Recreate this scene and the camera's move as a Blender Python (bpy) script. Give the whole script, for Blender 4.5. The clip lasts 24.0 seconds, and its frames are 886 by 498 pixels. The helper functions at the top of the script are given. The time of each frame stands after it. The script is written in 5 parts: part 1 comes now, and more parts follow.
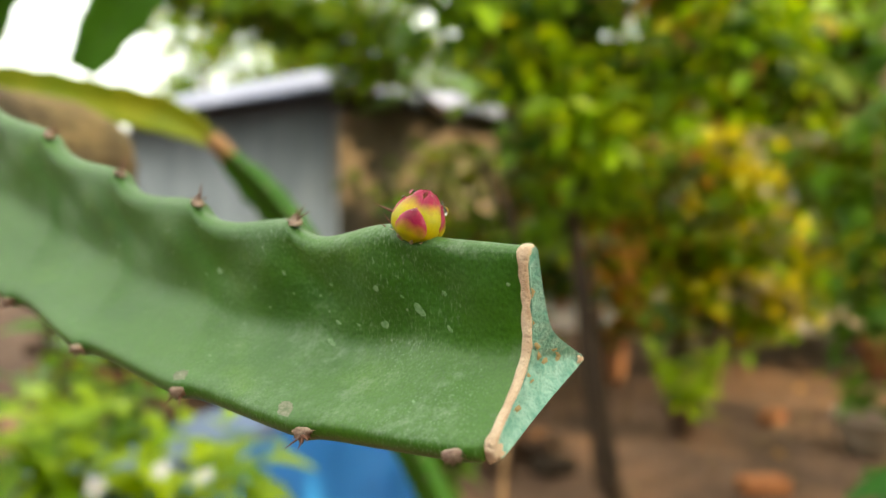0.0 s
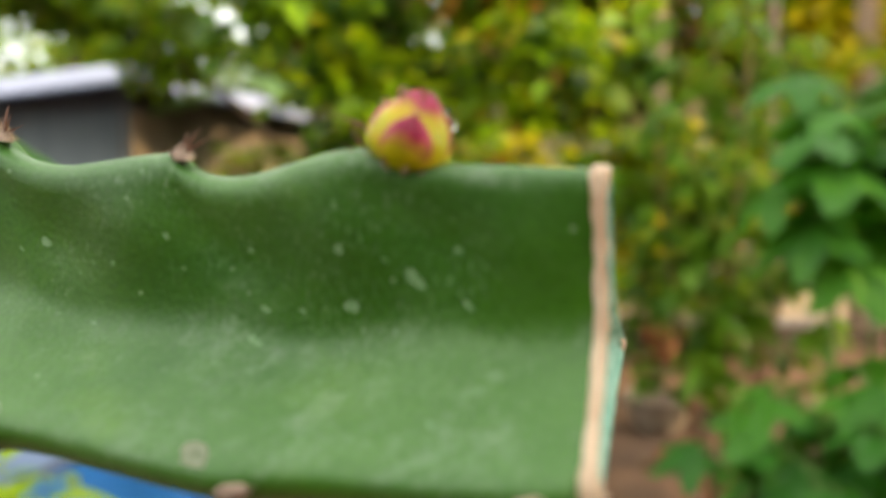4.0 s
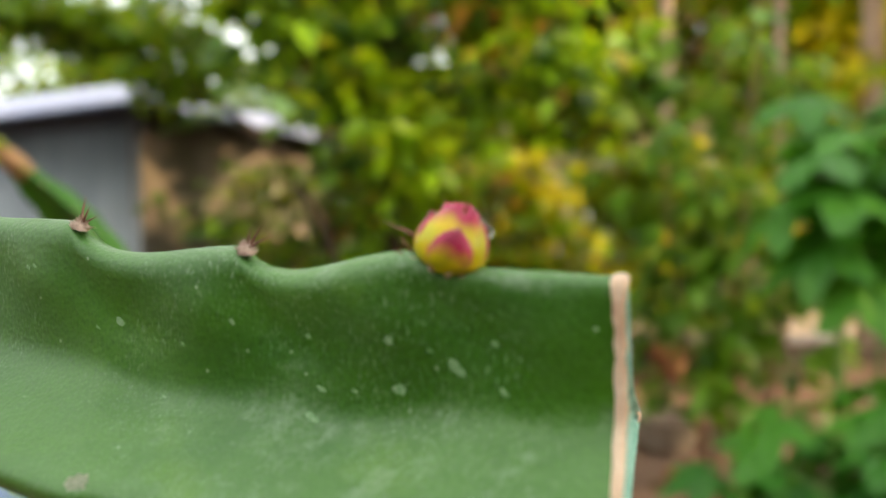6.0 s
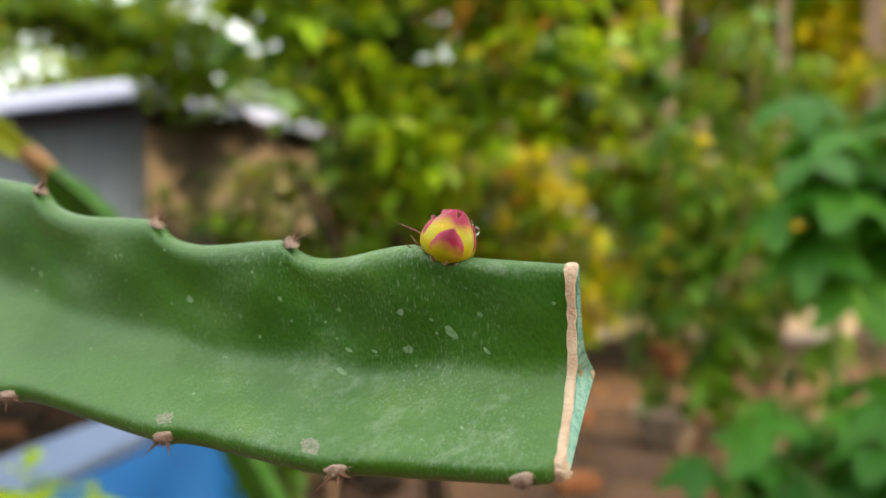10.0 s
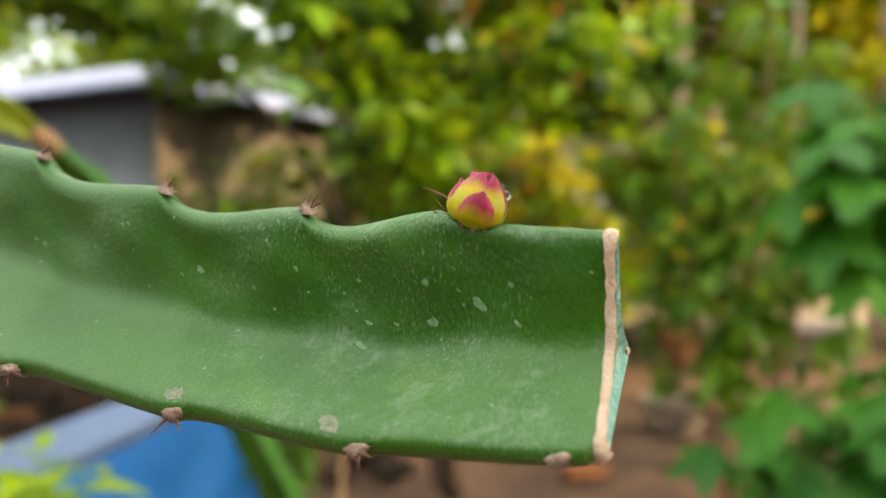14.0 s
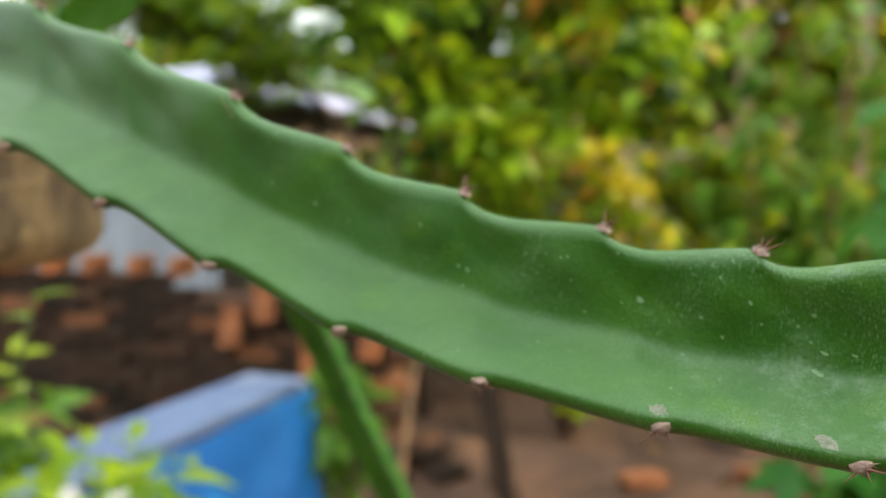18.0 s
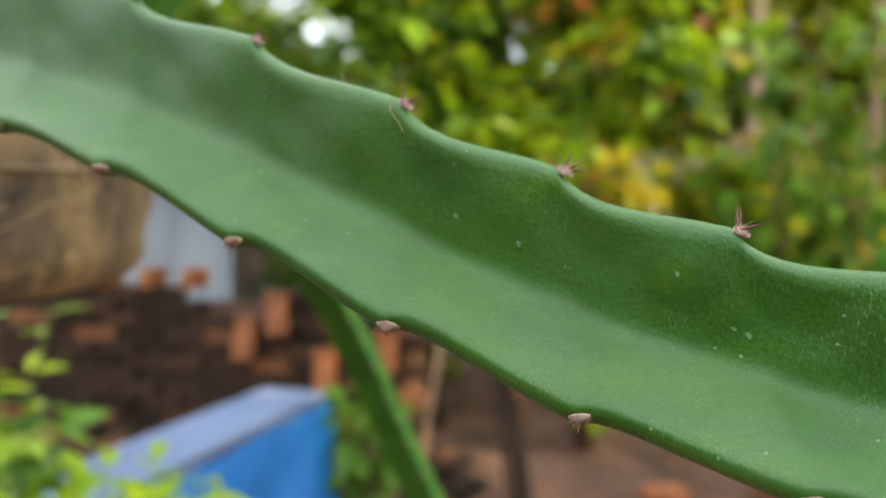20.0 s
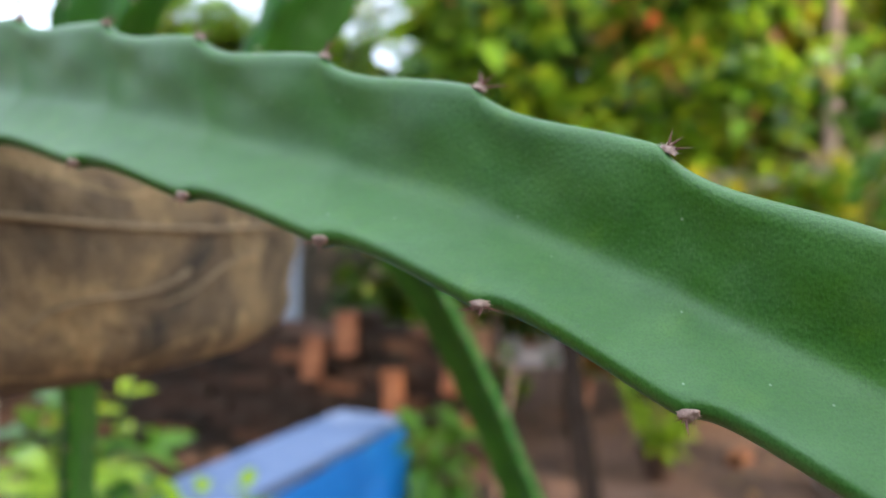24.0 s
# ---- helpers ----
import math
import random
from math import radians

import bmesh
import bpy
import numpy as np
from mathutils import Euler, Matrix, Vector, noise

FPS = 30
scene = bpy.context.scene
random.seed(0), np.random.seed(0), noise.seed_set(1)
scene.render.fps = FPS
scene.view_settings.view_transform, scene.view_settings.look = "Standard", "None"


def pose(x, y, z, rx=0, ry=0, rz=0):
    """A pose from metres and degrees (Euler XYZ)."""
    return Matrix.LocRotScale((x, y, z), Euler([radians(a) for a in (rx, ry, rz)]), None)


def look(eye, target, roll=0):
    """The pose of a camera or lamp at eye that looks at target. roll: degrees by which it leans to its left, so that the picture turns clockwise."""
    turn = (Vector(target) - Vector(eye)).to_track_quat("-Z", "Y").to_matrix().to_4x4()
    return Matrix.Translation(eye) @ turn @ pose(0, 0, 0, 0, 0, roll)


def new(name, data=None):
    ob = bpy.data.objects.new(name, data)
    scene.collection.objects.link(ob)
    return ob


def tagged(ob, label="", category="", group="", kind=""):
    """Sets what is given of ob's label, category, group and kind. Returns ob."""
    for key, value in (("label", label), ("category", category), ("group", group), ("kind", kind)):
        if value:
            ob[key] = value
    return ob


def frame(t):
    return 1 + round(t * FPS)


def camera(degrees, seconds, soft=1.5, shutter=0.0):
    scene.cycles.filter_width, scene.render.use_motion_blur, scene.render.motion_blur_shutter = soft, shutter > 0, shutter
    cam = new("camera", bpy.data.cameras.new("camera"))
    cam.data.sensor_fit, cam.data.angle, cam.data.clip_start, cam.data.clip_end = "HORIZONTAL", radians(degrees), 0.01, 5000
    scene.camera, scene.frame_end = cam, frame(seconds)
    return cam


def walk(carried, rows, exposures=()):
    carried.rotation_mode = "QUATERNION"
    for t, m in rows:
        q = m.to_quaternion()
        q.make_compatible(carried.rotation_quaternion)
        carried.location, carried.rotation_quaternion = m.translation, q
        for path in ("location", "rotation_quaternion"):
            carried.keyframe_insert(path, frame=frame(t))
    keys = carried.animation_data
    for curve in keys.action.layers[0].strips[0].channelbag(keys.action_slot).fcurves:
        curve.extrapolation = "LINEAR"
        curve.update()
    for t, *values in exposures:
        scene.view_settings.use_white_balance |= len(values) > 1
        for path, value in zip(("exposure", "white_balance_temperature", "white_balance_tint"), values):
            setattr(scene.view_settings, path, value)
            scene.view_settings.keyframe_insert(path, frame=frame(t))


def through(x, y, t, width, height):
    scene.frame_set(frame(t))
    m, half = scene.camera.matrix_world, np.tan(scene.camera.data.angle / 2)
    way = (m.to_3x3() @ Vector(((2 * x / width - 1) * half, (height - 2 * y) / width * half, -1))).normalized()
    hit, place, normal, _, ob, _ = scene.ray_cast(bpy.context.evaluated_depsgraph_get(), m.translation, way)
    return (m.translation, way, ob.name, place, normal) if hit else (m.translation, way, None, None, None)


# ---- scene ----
cam = camera(62.4, 24.0)
# a close-up lens, wide open, focused a hand's width away
cam.data.dof.use_dof = True
cam.data.dof.focus_distance = 0.132
cam.data.dof.aperture_fstop = 9.5
# seconds, x, y, z, yaw, pitch, roll
PATH = [
    (0, 0.0348, -0.0043, 1.2978, 13.41, -3.24, -0.41),
    (0.5, 0.0267, 0.0238, 1.3022, 10.75, -2.66, 0.66),
    (1, 0.0142, 0.0448, 1.2976, 5.07, -2.68, 1.80),
    (1.5, 0.0049, 0.0512, 1.2949, -0.16, -2.07, 0.49),
    (2, 0.0015, 0.0502, 1.2927, -1.26, -1.86, -0.12),
    (2.5, -0.0021, 0.0420, 1.2931, -0.64, -1.11, -0.67),
    (4.5, 0.0008, 0.0376, 1.2853, -1.84, -3.04, 0.48),
    (5, -0.0012, 0.0335, 1.2864, -1.59, -2.82, 0.35),
    (5.5, -0.0017, 0.0331, 1.2921, -1.26, -2.21, 0.38),
    (6, -0.0042, 0.0278, 1.2974, -1.16, -1.48, 0.39),
    (6.5, -0.0017, 0.0184, 1.2984, -1.18, -1.54, 0.44),
    (7, -0.0004, 0.0121, 1.2984, -1.22, -1.63, 0.30),
    (7.5, -0.0010, 0.0044, 1.2992, -1.03, -1.63, 0.19),
    (8, -0.0035, 0.0012, 1.2996, -0.99, -1.73, 0.04),
    (8.5, -0.0052, -0.0011, 1.2997, -0.98, -1.74, 0.03),
    (9, -0.0065, -0.0031, 1.2996, -0.92, -1.66, 0.07),
    (9.5, -0.0059, -0.0067, 1.2986, -1.06, -1.72, 0.04),
    (11.5, 0.0007, 0.0009, 1.2977, -0.13, -1.95, 0.07),
    (12, 0.0000, -0.0000, 1.3000, 0.00, -1.80, -0.00),
    (12.5, -0.0015, -0.0006, 1.3016, 0.10, -1.80, -0.14),
    (13, -0.0046, 0.0018, 1.2994, 0.18, -2.19, -0.16),
    (13.5, -0.0063, 0.0028, 1.2979, 0.13, -2.61, 0.07),
    (14, -0.0072, 0.0033, 1.2940, -0.21, -2.75, -0.23),
    (14.5, -0.0040, 0.0038, 1.2954, -0.42, -2.52, -0.41),
    (15, -0.0039, -0.0020, 1.2990, -0.41, -2.46, -0.70),
    (15.5, -0.0027, -0.0034, 1.2986, -0.30, -2.56, -0.48),
    (16, -0.0104, -0.0018, 1.2938, -0.67, -2.89, -0.83),
    (16.5, -0.0192, -0.0020, 1.2962, -0.25, -2.78, -0.80),
    (17, -0.0315, -0.0026, 1.2991, 0.27, -2.91, -0.61),
    (17.5, -0.0569, -0.0081, 1.3009, 0.81, -3.05, -1.18),
    (18, -0.0902, -0.0190, 1.3008, 3.36, -2.65, -1.39),
    (18.5, -0.1102, -0.0181, 1.3047, 4.85, -2.44, -1.35),
    (20.5, -0.1520, 0.0384, 1.3083, 3.61, -1.84, -1.10),
    (21, -0.1609, 0.0457, 1.3108, 4.01, -1.79, -0.84),
    (21.5, -0.1692, 0.0539, 1.3117, 4.29, -1.64, -0.80),
    (22, -0.1822, 0.0538, 1.3150, 5.00, -1.33, -0.60),
    (22.5, -0.1911, 0.0537, 1.3172, 5.79, -1.21, -0.42),
    (23, -0.2007, 0.0538, 1.3195, 6.40, -1.13, -1.03),
    (23.5, -0.2116, 0.0526, 1.3241, 7.31, -0.89, -1.40),
    (24, -0.2262, 0.0497, 1.3322, 8.11, -0.77, -1.42),]
walk(cam, [(t, pose(x, y, z, 90 + pitch, roll, yaw)) for t, x, y, z, yaw, pitch, roll in PATH],
     exposures=[(0, 0.82, 7400, -5), (1.2, 0.82, 8000, -3), (2.5, 0.82, 7700, -3), (5, 0.81, 6850, -1), (16.5, 0.81, 6850, -1), (18.3, 0.83, 6250, 2), (21, 0.86, 6150, 5), (24, 0.86, 5450, 7)])

# ---- light: a low warm sun behind the trees, and a bright hazy sky ----
SUN_AZ, SUN_EL = 108.0, 27.0      # degrees clockwise from +y, and above the horizon
world = bpy.data.worlds.new("sky")
scene.world = world
world.use_nodes = True
wn = world.node_tree
sky = wn.nodes.new("ShaderNodeTexSky")
sky.sky_type, sky.sun_disc = "NISHITA", False
sky.sun_elevation, sky.sun_rotation = radians(SUN_EL), radians(SUN_AZ)
sky.air_density, sky.dust_density, sky.ozone_density = 1.0, 3.5, 1.0
wn.nodes["Background"].inputs["Strength"].default_value = 0.10
wn.links.new(sky.outputs[0], wn.nodes["Background"].inputs["Color"])
# thin bright cloud over the whole sky
haze = wn.nodes.new("ShaderNodeBackground")
haze.inputs["Color"].default_value, haze.inputs["Strength"].default_value = (1.0, 0.95, 0.91, 1), 1.30
both = wn.nodes.new("ShaderNodeAddShader")
wn.links.new(wn.nodes["Background"].outputs[0], both.inputs[0])
wn.links.new(haze.outputs[0], both.inputs[1])
wn.links.new(both.outputs[0], wn.nodes["World Output"].inputs["Surface"])
lamp = bpy.data.lights.new("sun", "SUN")
lamp.energy, lamp.angle, lamp.color = 5.0, radians(0.6), (1.0, 0.70, 0.38)
az, el = radians(SUN_AZ), radians(SUN_EL)
sun_dir = Vector((math.sin(az) * math.cos(el), math.cos(az) * math.cos(el), math.sin(el)))
new("sun", lamp).matrix_world = look(sun_dir * 40, (0, 0, 0))
scene.view_settings.exposure = 0.0

# ---- materials ----


def material(name, rough=0.6, metal=0.0, spec=0.5):
    m = bpy.data.materials.new(name)
    m.use_nodes = True
    b = m.node_tree.nodes["Principled BSDF"]
    b.inputs["Roughness"].default_value, b.inputs["Metallic"].default_value = rough, metal
    b.inputs["Specular IOR Level"].default_value = spec
    return m, m.node_tree, b


def node(nt, kind, **values):
    n = nt.nodes.new(kind)
    for k, v in values.items():
        n.inputs[k].default_value = v
    return n


def coords(nt, scale=(1, 1, 1)):
    tc, mp = nt.nodes.new("ShaderNodeTexCoord"), nt.nodes.new("ShaderNodeMapping")
    mp.inputs["Scale"].default_value = scale
    nt.links.new(tc.outputs["Object"], mp.inputs["Vector"])
    return mp.outputs["Vector"]


def noise_fac(nt, scale, detail=4, rough=0.55, stretch=(1, 1, 1), distort=0.0):
    n = node(nt, "ShaderNodeTexNoise", Scale=scale, Detail=detail, Roughness=rough, Distortion=distort)
    nt.links.new(coords(nt, stretch), n.inputs["Vector"])
    return n.outputs["Fac"]


def ramp(nt, fac, stops):
    r = nt.nodes.new("ShaderNodeValToRGB")
    el_ = r.color_ramp.elements
    while len(el_) < len(stops):
        el_.new(0.5)
    for e, (p, c) in zip(el_, stops):
        e.position, e.color = p, (c, c, c, 1) if isinstance(c, (int, float)) else (*c, 1)
    nt.links.new(fac, r.inputs["Fac"])
    return r.outputs["Color"]


def mixc(nt, fac, a, b, how="MIX"):
    m = nt.nodes.new("ShaderNodeMix")
    m.data_type, m.blend_type = "RGBA", how
    for sock, v in ((m.inputs["Factor"], fac), (m.inputs["A"], a), (m.inputs["B"], b)):
        if isinstance(v, bpy.types.NodeSocket):
            nt.links.new(v, sock)
        elif isinstance(v, (int, float)):
            sock.default_value = v
        else:
            sock.default_value = (*v, 1)
    return m.outputs["Result"]


def bump(nt, b, height, strength=0.3, distance=0.01):
    n = node(nt, "ShaderNodeBump", Strength=strength, Distance=distance)
    nt.links.new(height, n.inputs["Height"])
    nt.links.new(n.outputs["Normal"], b.inputs["Normal"])


def plain(name, dark, light, scale, rough=0.7, metal=0.0, spec=0.4, relief=0.3, depth=0.005, stretch=(1, 1, 1), fine=6.0):
    """A surface that varies between two colours at two scales, with fine relief."""
    m, nt, b = material(name, rough, metal, spec)
    big = noise_fac(nt, scale, 4, 0.6, stretch)
    small = noise_fac(nt, scale * fine, 5, 0.6, stretch)
    col = ramp(nt, big, [(0.3, dark), (0.7, light)])
    mid = tuple((a + c) / 2 for a, c in zip(dark, light))
    col = mixc(nt, ramp(nt, small, [(0.35, 0.0), (0.65, 0.45)]), col, mid)
    nt.links.new(col, b.inputs["Base Color"])
    bump(nt, b, small, relief, depth)
    return m


def leafy(name, dark, light, glow, through=0.35, rough=0.42, old=None, per="island"):
    """Foliage: each leaf its own green, some light through the blade."""
    m, nt, b = material(name, rough, 0.0, 0.3)
    if per == "island":
        rnd = nt.nodes.new("ShaderNodeNewGeometry").outputs["Random Per Island"]
    else:
        rnd = nt.nodes.new("ShaderNodeObjectInfo").outputs["Random"]
    stops = [(0.0, dark), (0.8, light)] + ([(0.93, old)] if old else [])
    col = ramp(nt, rnd, stops)
    col = mixc(nt, ramp(nt, noise_fac(nt, 9.0, 3), [(0.4, 0.0), (0.7, 0.4)]), col, light)
    nt.links.new(col, b.inputs["Base Color"])
    tr = nt.nodes.new("ShaderNodeBsdfTranslucent")
    nt.links.new(mixc(nt, 0.6, col, glow), tr.inputs["Color"])
    mx = node(nt, "ShaderNodeMixShader", Fac=through)
    nt.links.new(b.outputs[0], mx.inputs[1])
    nt.links.new(tr.outputs[0], mx.inputs[2])
    nt.links.new(mx.outputs[0], nt.nodes["Material Output"].inputs["Surface"])
    bump(nt, b, noise_fac(nt, 60.0, 2), 0.2, 0.002)
    return m


def stem_skin():
    """Waxy cactus skin: deep green under a glossy wax coat, a thin patchy bloom, pores and scratches across the stem."""
    m, nt, b = material("cactus_skin", 0.50, 0.0, 0.25)
    col = ramp(nt, noise_fac(nt, 28.0, 4, 0.6, (1, 2, 2)), [(0.3, (0.023, 0.104, 0.0005)), (0.7, (0.050, 0.158, 0.001))])
    bloom = ramp(nt, noise_fac(nt, 34.0, 6, 0.62, (0.7, 1, 1)), [(0.36, 0.02), (0.74, 0.24)])
    # the bloom is rubbed thin near the cut end
    along = nt.nodes.new("ShaderNodeSeparateXYZ")
    nt.links.new(coords(nt), along.inputs[0])
    bloom = mixc(nt, 1.0, bloom, ramp(nt, along.outputs["X"], [(0.30, 1.0), (0.44, 0.45)]), "MULTIPLY")
    col = mixc(nt, bloom, col, (0.15, 0.29, 0.13))
    cloud = ramp(nt, noise_fac(nt, 120.0, 6, 0.75, (0.6, 1, 1), 0.4), [(0.48, 0.0), (0.74, 0.22)])
    col = mixc(nt, cloud, col, (0.13, 0.26, 0.08))
    # yellower young growth in patches
    young = ramp(nt, noise_fac(nt, 60.0, 3, 0.5), [(0.60, 0.0), (0.76, 0.35)])
    col = mixc(nt, young, col, (0.13, 0.27, 0.010))
    # short pale scratches across the stem, and dark pores
    scratch = ramp(nt, noise_fac(nt, 2300.0, 5, 0.75, (1.0, 1.0, 0.28)), [(0.54, 0.0), (0.70, 0.5)])
    where = ramp(nt, noise_fac(nt, 46.0, 5, 0.65), [(0.44, 0.0), (0.60, 1.0)])
    where = mixc(nt, 1.0, where, ramp(nt, along.outputs["X"], [(0.28, 0.22), (0.42, 1.0)]), "MULTIPLY")
    col = mixc(nt, mixc(nt, 1.0, scratch, where, "MULTIPLY"), col, (0.46, 0.60, 0.44))
    col = mixc(nt, ramp(nt, noise_fac(nt, 2300.0, 3, 0.75, (1, 1, 0.5)), [(0.38, 0.36), (0.54, 0.0)]), col, (0.008, 0.050, 0.001))
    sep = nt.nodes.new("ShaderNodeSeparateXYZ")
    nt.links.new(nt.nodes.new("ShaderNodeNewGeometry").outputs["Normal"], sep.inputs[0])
    # a powdery rubbed patch beside the cut, on the flank that faces up
    scuff = ramp(nt, noise_fac(nt, 230.0, 9, 0.82, (0.8, 1, 0.6)), [(0.48, 0.0), (0.66, 0.36)])
    scuff = mixc(nt, 1.0, scuff, ramp(nt, noise_fac(nt, 75.0, 3), [(0.40, 0.0), (0.52, 1.0)]), "MULTIPLY")
    scuff = mixc(nt, 1.0, scuff, ramp(nt, sep.outputs["Z"], [(0.0, 0.04), (0.22, 1.0)]), "MULTIPLY")
    col = mixc(nt, mixc(nt, 1.0, scuff, ramp(nt, along.outputs["X"], [(0.39, 0.0), (0.44, 1.0)]), "MULTIPLY"), col, (0.46, 0.55, 0.46))
    specks = node(nt, "ShaderNodeTexVoronoi", Scale=150.0)
    nt.links.new(coords(nt), specks.inputs["Vector"])
    col = mixc(nt, ramp(nt, specks.outputs["Distance"], [(0.03, 0.5), (0.06, 0.0)]), col, (0.40, 0.52, 0.36))
    # dust and painted sky light: the skin is paler where it faces up
    dust_and_light = ramp(nt, sep.outputs["Z"], [(0.0, 0.0), (0.6, 0.17)])
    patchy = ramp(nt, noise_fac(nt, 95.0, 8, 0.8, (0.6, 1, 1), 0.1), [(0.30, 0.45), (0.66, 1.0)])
    col = mixc(nt, mixc(nt, 1.0, dust_and_light, patchy, "MULTIPLY"), col, (0.19, 0.33, 0.18))
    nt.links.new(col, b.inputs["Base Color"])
    nt.links.new(ramp(nt, cloud, [(0.0, 0.42), (0.2, 0.55)]), b.inputs["Roughness"])
    b.inputs["Subsurface Weight"].default_value = 0.08
    b.inputs["Subsurface Radius"].default_value = (0.002, 0.004, 0.001)
    b.inputs["Coat Weight"].default_value, b.inputs["Coat Roughness"].default_value = 0.36, 0.38
    pores = node(nt, "ShaderNodeTexVoronoi", Scale=1250.0)
    nt.links.new(coords(nt, (0.8, 1, 0.8)), pores.inputs["Vector"])
    grain = mixc(nt, 0.5, pores.outputs["Distance"], noise_fac(nt, 1500.0, 4, 0.7, (1, 1, 0.6)))
    bump(nt, b, grain, 0.38, 0.0005)
    return m


SKIN = stem_skin()
SKIN_FAR = plain("cactus_skin_far", (0.020, 0.100, 0.003), (0.060, 0.200, 0.008), 25, 0.5, relief=0.15, depth=0.001)
SKIN_YELLOW = plain("cactus_skin_yellowed", (0.16, 0.28, 0.010), (0.44, 0.47, 0.03), 12, 0.5, relief=0.15, depth=0.001)
CALLUS = plain("dried_callus", (0.66, 0.42, 0.28), (0.97, 0.79, 0.62), 260, 0.8, relief=0.9, depth=0.0010)
CUT = plain("dried_cut_flesh", (0.12, 0.43, 0.35), (0.50, 0.77, 0.69), 420, 0.6, relief=0.9, depth=0.0012, fine=3.0)
CUT_STAIN = plain("cut_stain", (0.40, 0.28, 0.12), (0.58, 0.46, 0.26), 300, 0.8, relief=0.5, depth=0.0005)
AREOLE = plain("areole_felt", (0.30, 0.18, 0.13), (0.80, 0.62, 0.53), 800, 0.9, relief=0.8, depth=0.0006)
CORK = plain("corky_patch", (0.13, 0.23, 0.11), (0.52, 0.48, 0.40), 1500, 0.85, relief=0.8, depth=0.0006)
SPINE = plain("spine_horn", (0.09, 0.036, 0.024), (0.30, 0.13, 0.085), 500, 0.45, relief=0.1, depth=0.0002)
SPOT = plain("chalky_spot", (0.085, 0.22, 0.065), (0.28, 0.40, 0.24), 1100, 0.7, relief=0.4, depth=0.0002)
BARK = plain("bark", (0.045, 0.028, 0.018), (0.15, 0.095, 0.06), 14, 0.9, relief=0.8, depth=0.02, stretch=(1, 1, 0.25))
BARK_DARK = plain("dark_bark", (0.018, 0.012, 0.008), (0.070, 0.044, 0.028), 14, 0.9, relief=0.8, depth=0.02, stretch=(1, 1, 0.25))
PALM_BARK = plain("palm_bark", (0.32, 0.20, 0.14), (0.60, 0.43, 0.31), 6, 0.9, relief=0.8, depth=0.03, stretch=(0.5, 0.5, 5))
TWIG = plain("twig_bark", (0.10, 0.05, 0.03), (0.24, 0.13, 0.07), 40, 0.8, relief=0.4, depth=0.003)
JOINT = plain("woody_joint", (0.30, 0.16, 0.07), (0.56, 0.33, 0.18), 60, 0.8, relief=0.4, depth=0.002)
GREEN_TWIG = plain("green_twig", (0.07, 0.14, 0.03), (0.16, 0.24, 0.06), 40, 0.6, relief=0.3, depth=0.002)
SOIL = plain("dry_soil", (0.048, 0.028, 0.020), (0.21, 0.118, 0.078), 1.9, 0.95, relief=0.7, depth=0.03, fine=14)
LANE = plain("pale_sandy_lane", (0.42, 0.33, 0.29), (0.58, 0.48, 0.44), 1.5, 0.95, relief=0.4, depth=0.01, fine=12)
TIN = plain("weathered_tin", (0.15, 0.165, 0.19), (0.31, 0.335, 0.37), 2.2, 0.5, 0.55, relief=0.15, depth=0.004, stretch=(1, 1, 0.3))
TIN_BROWN = plain("rusty_tin", (0.085, 0.068, 0.055), (0.22, 0.18, 0.15), 2.6, 0.6, 0.35, relief=0.2, depth=0.004, stretch=(1, 1, 0.3))
# roof sheets; the sky's lilac light is put into their blue
ROOF = plain("skylit_blue_roof", (0.19, 0.22, 0.38), (0.29, 0.33, 0.50), 1.2, 0.55, 0.0, relief=0.1, depth=0.003)
BLUE = plain("blue_plastic_sheet", (0.012, 0.13, 0.46), (0.025, 0.20, 0.60), 3.0, 0.35, relief=0.3, depth=0.01)
PALE = plain("pale_grey_board", (0.10, 0.15, 0.29), (0.20, 0.26, 0.42), 4.0, 0.5, relief=0.2, depth=0.003)
RUBBER_LIGHT = plain("pale_rubber_ridge", (0.14, 0.10, 0.06), (0.32, 0.24, 0.14), 30, 0.85, relief=0.5, depth=0.002)


def rubber_skin():
    """Old rubber under dried mud: dark patches, tan dust, and thin pale streaks where it cracked."""
    m, nt, b = material("dusty_rubber", 0.85, 0.0, 0.3)
    col = ramp(nt, noise_fac(nt, 13.0, 6, 0.65, (1, 1, 0.8), 0.4), [(0.34, (0.038, 0.032, 0.026)), (0.48, (0.16, 0.115, 0.065)), (0.66, (0.36, 0.25, 0.115))])
    streak = ramp(nt, noise_fac(nt, 10.0, 4, 0.6, (0.6, 0.6, 1.4), 0.6), [(0.48, 0.0), (0.50, 0.45), (0.52, 0.0)])
    col = mixc(nt, streak, col, (0.50, 0.36, 0.17))
    col = mixc(nt, ramp(nt, noise_fac(nt, 70.0, 5, 0.7), [(0.50, 0.0), (0.68, 0.5)]), col, (0.07, 0.055, 0.04))
    nt.links.new(col, b.inputs["Base Color"])
    bump(nt, b, noise_fac(nt, 60.0, 5, 0.65), 0.7, 0.006)
    return m


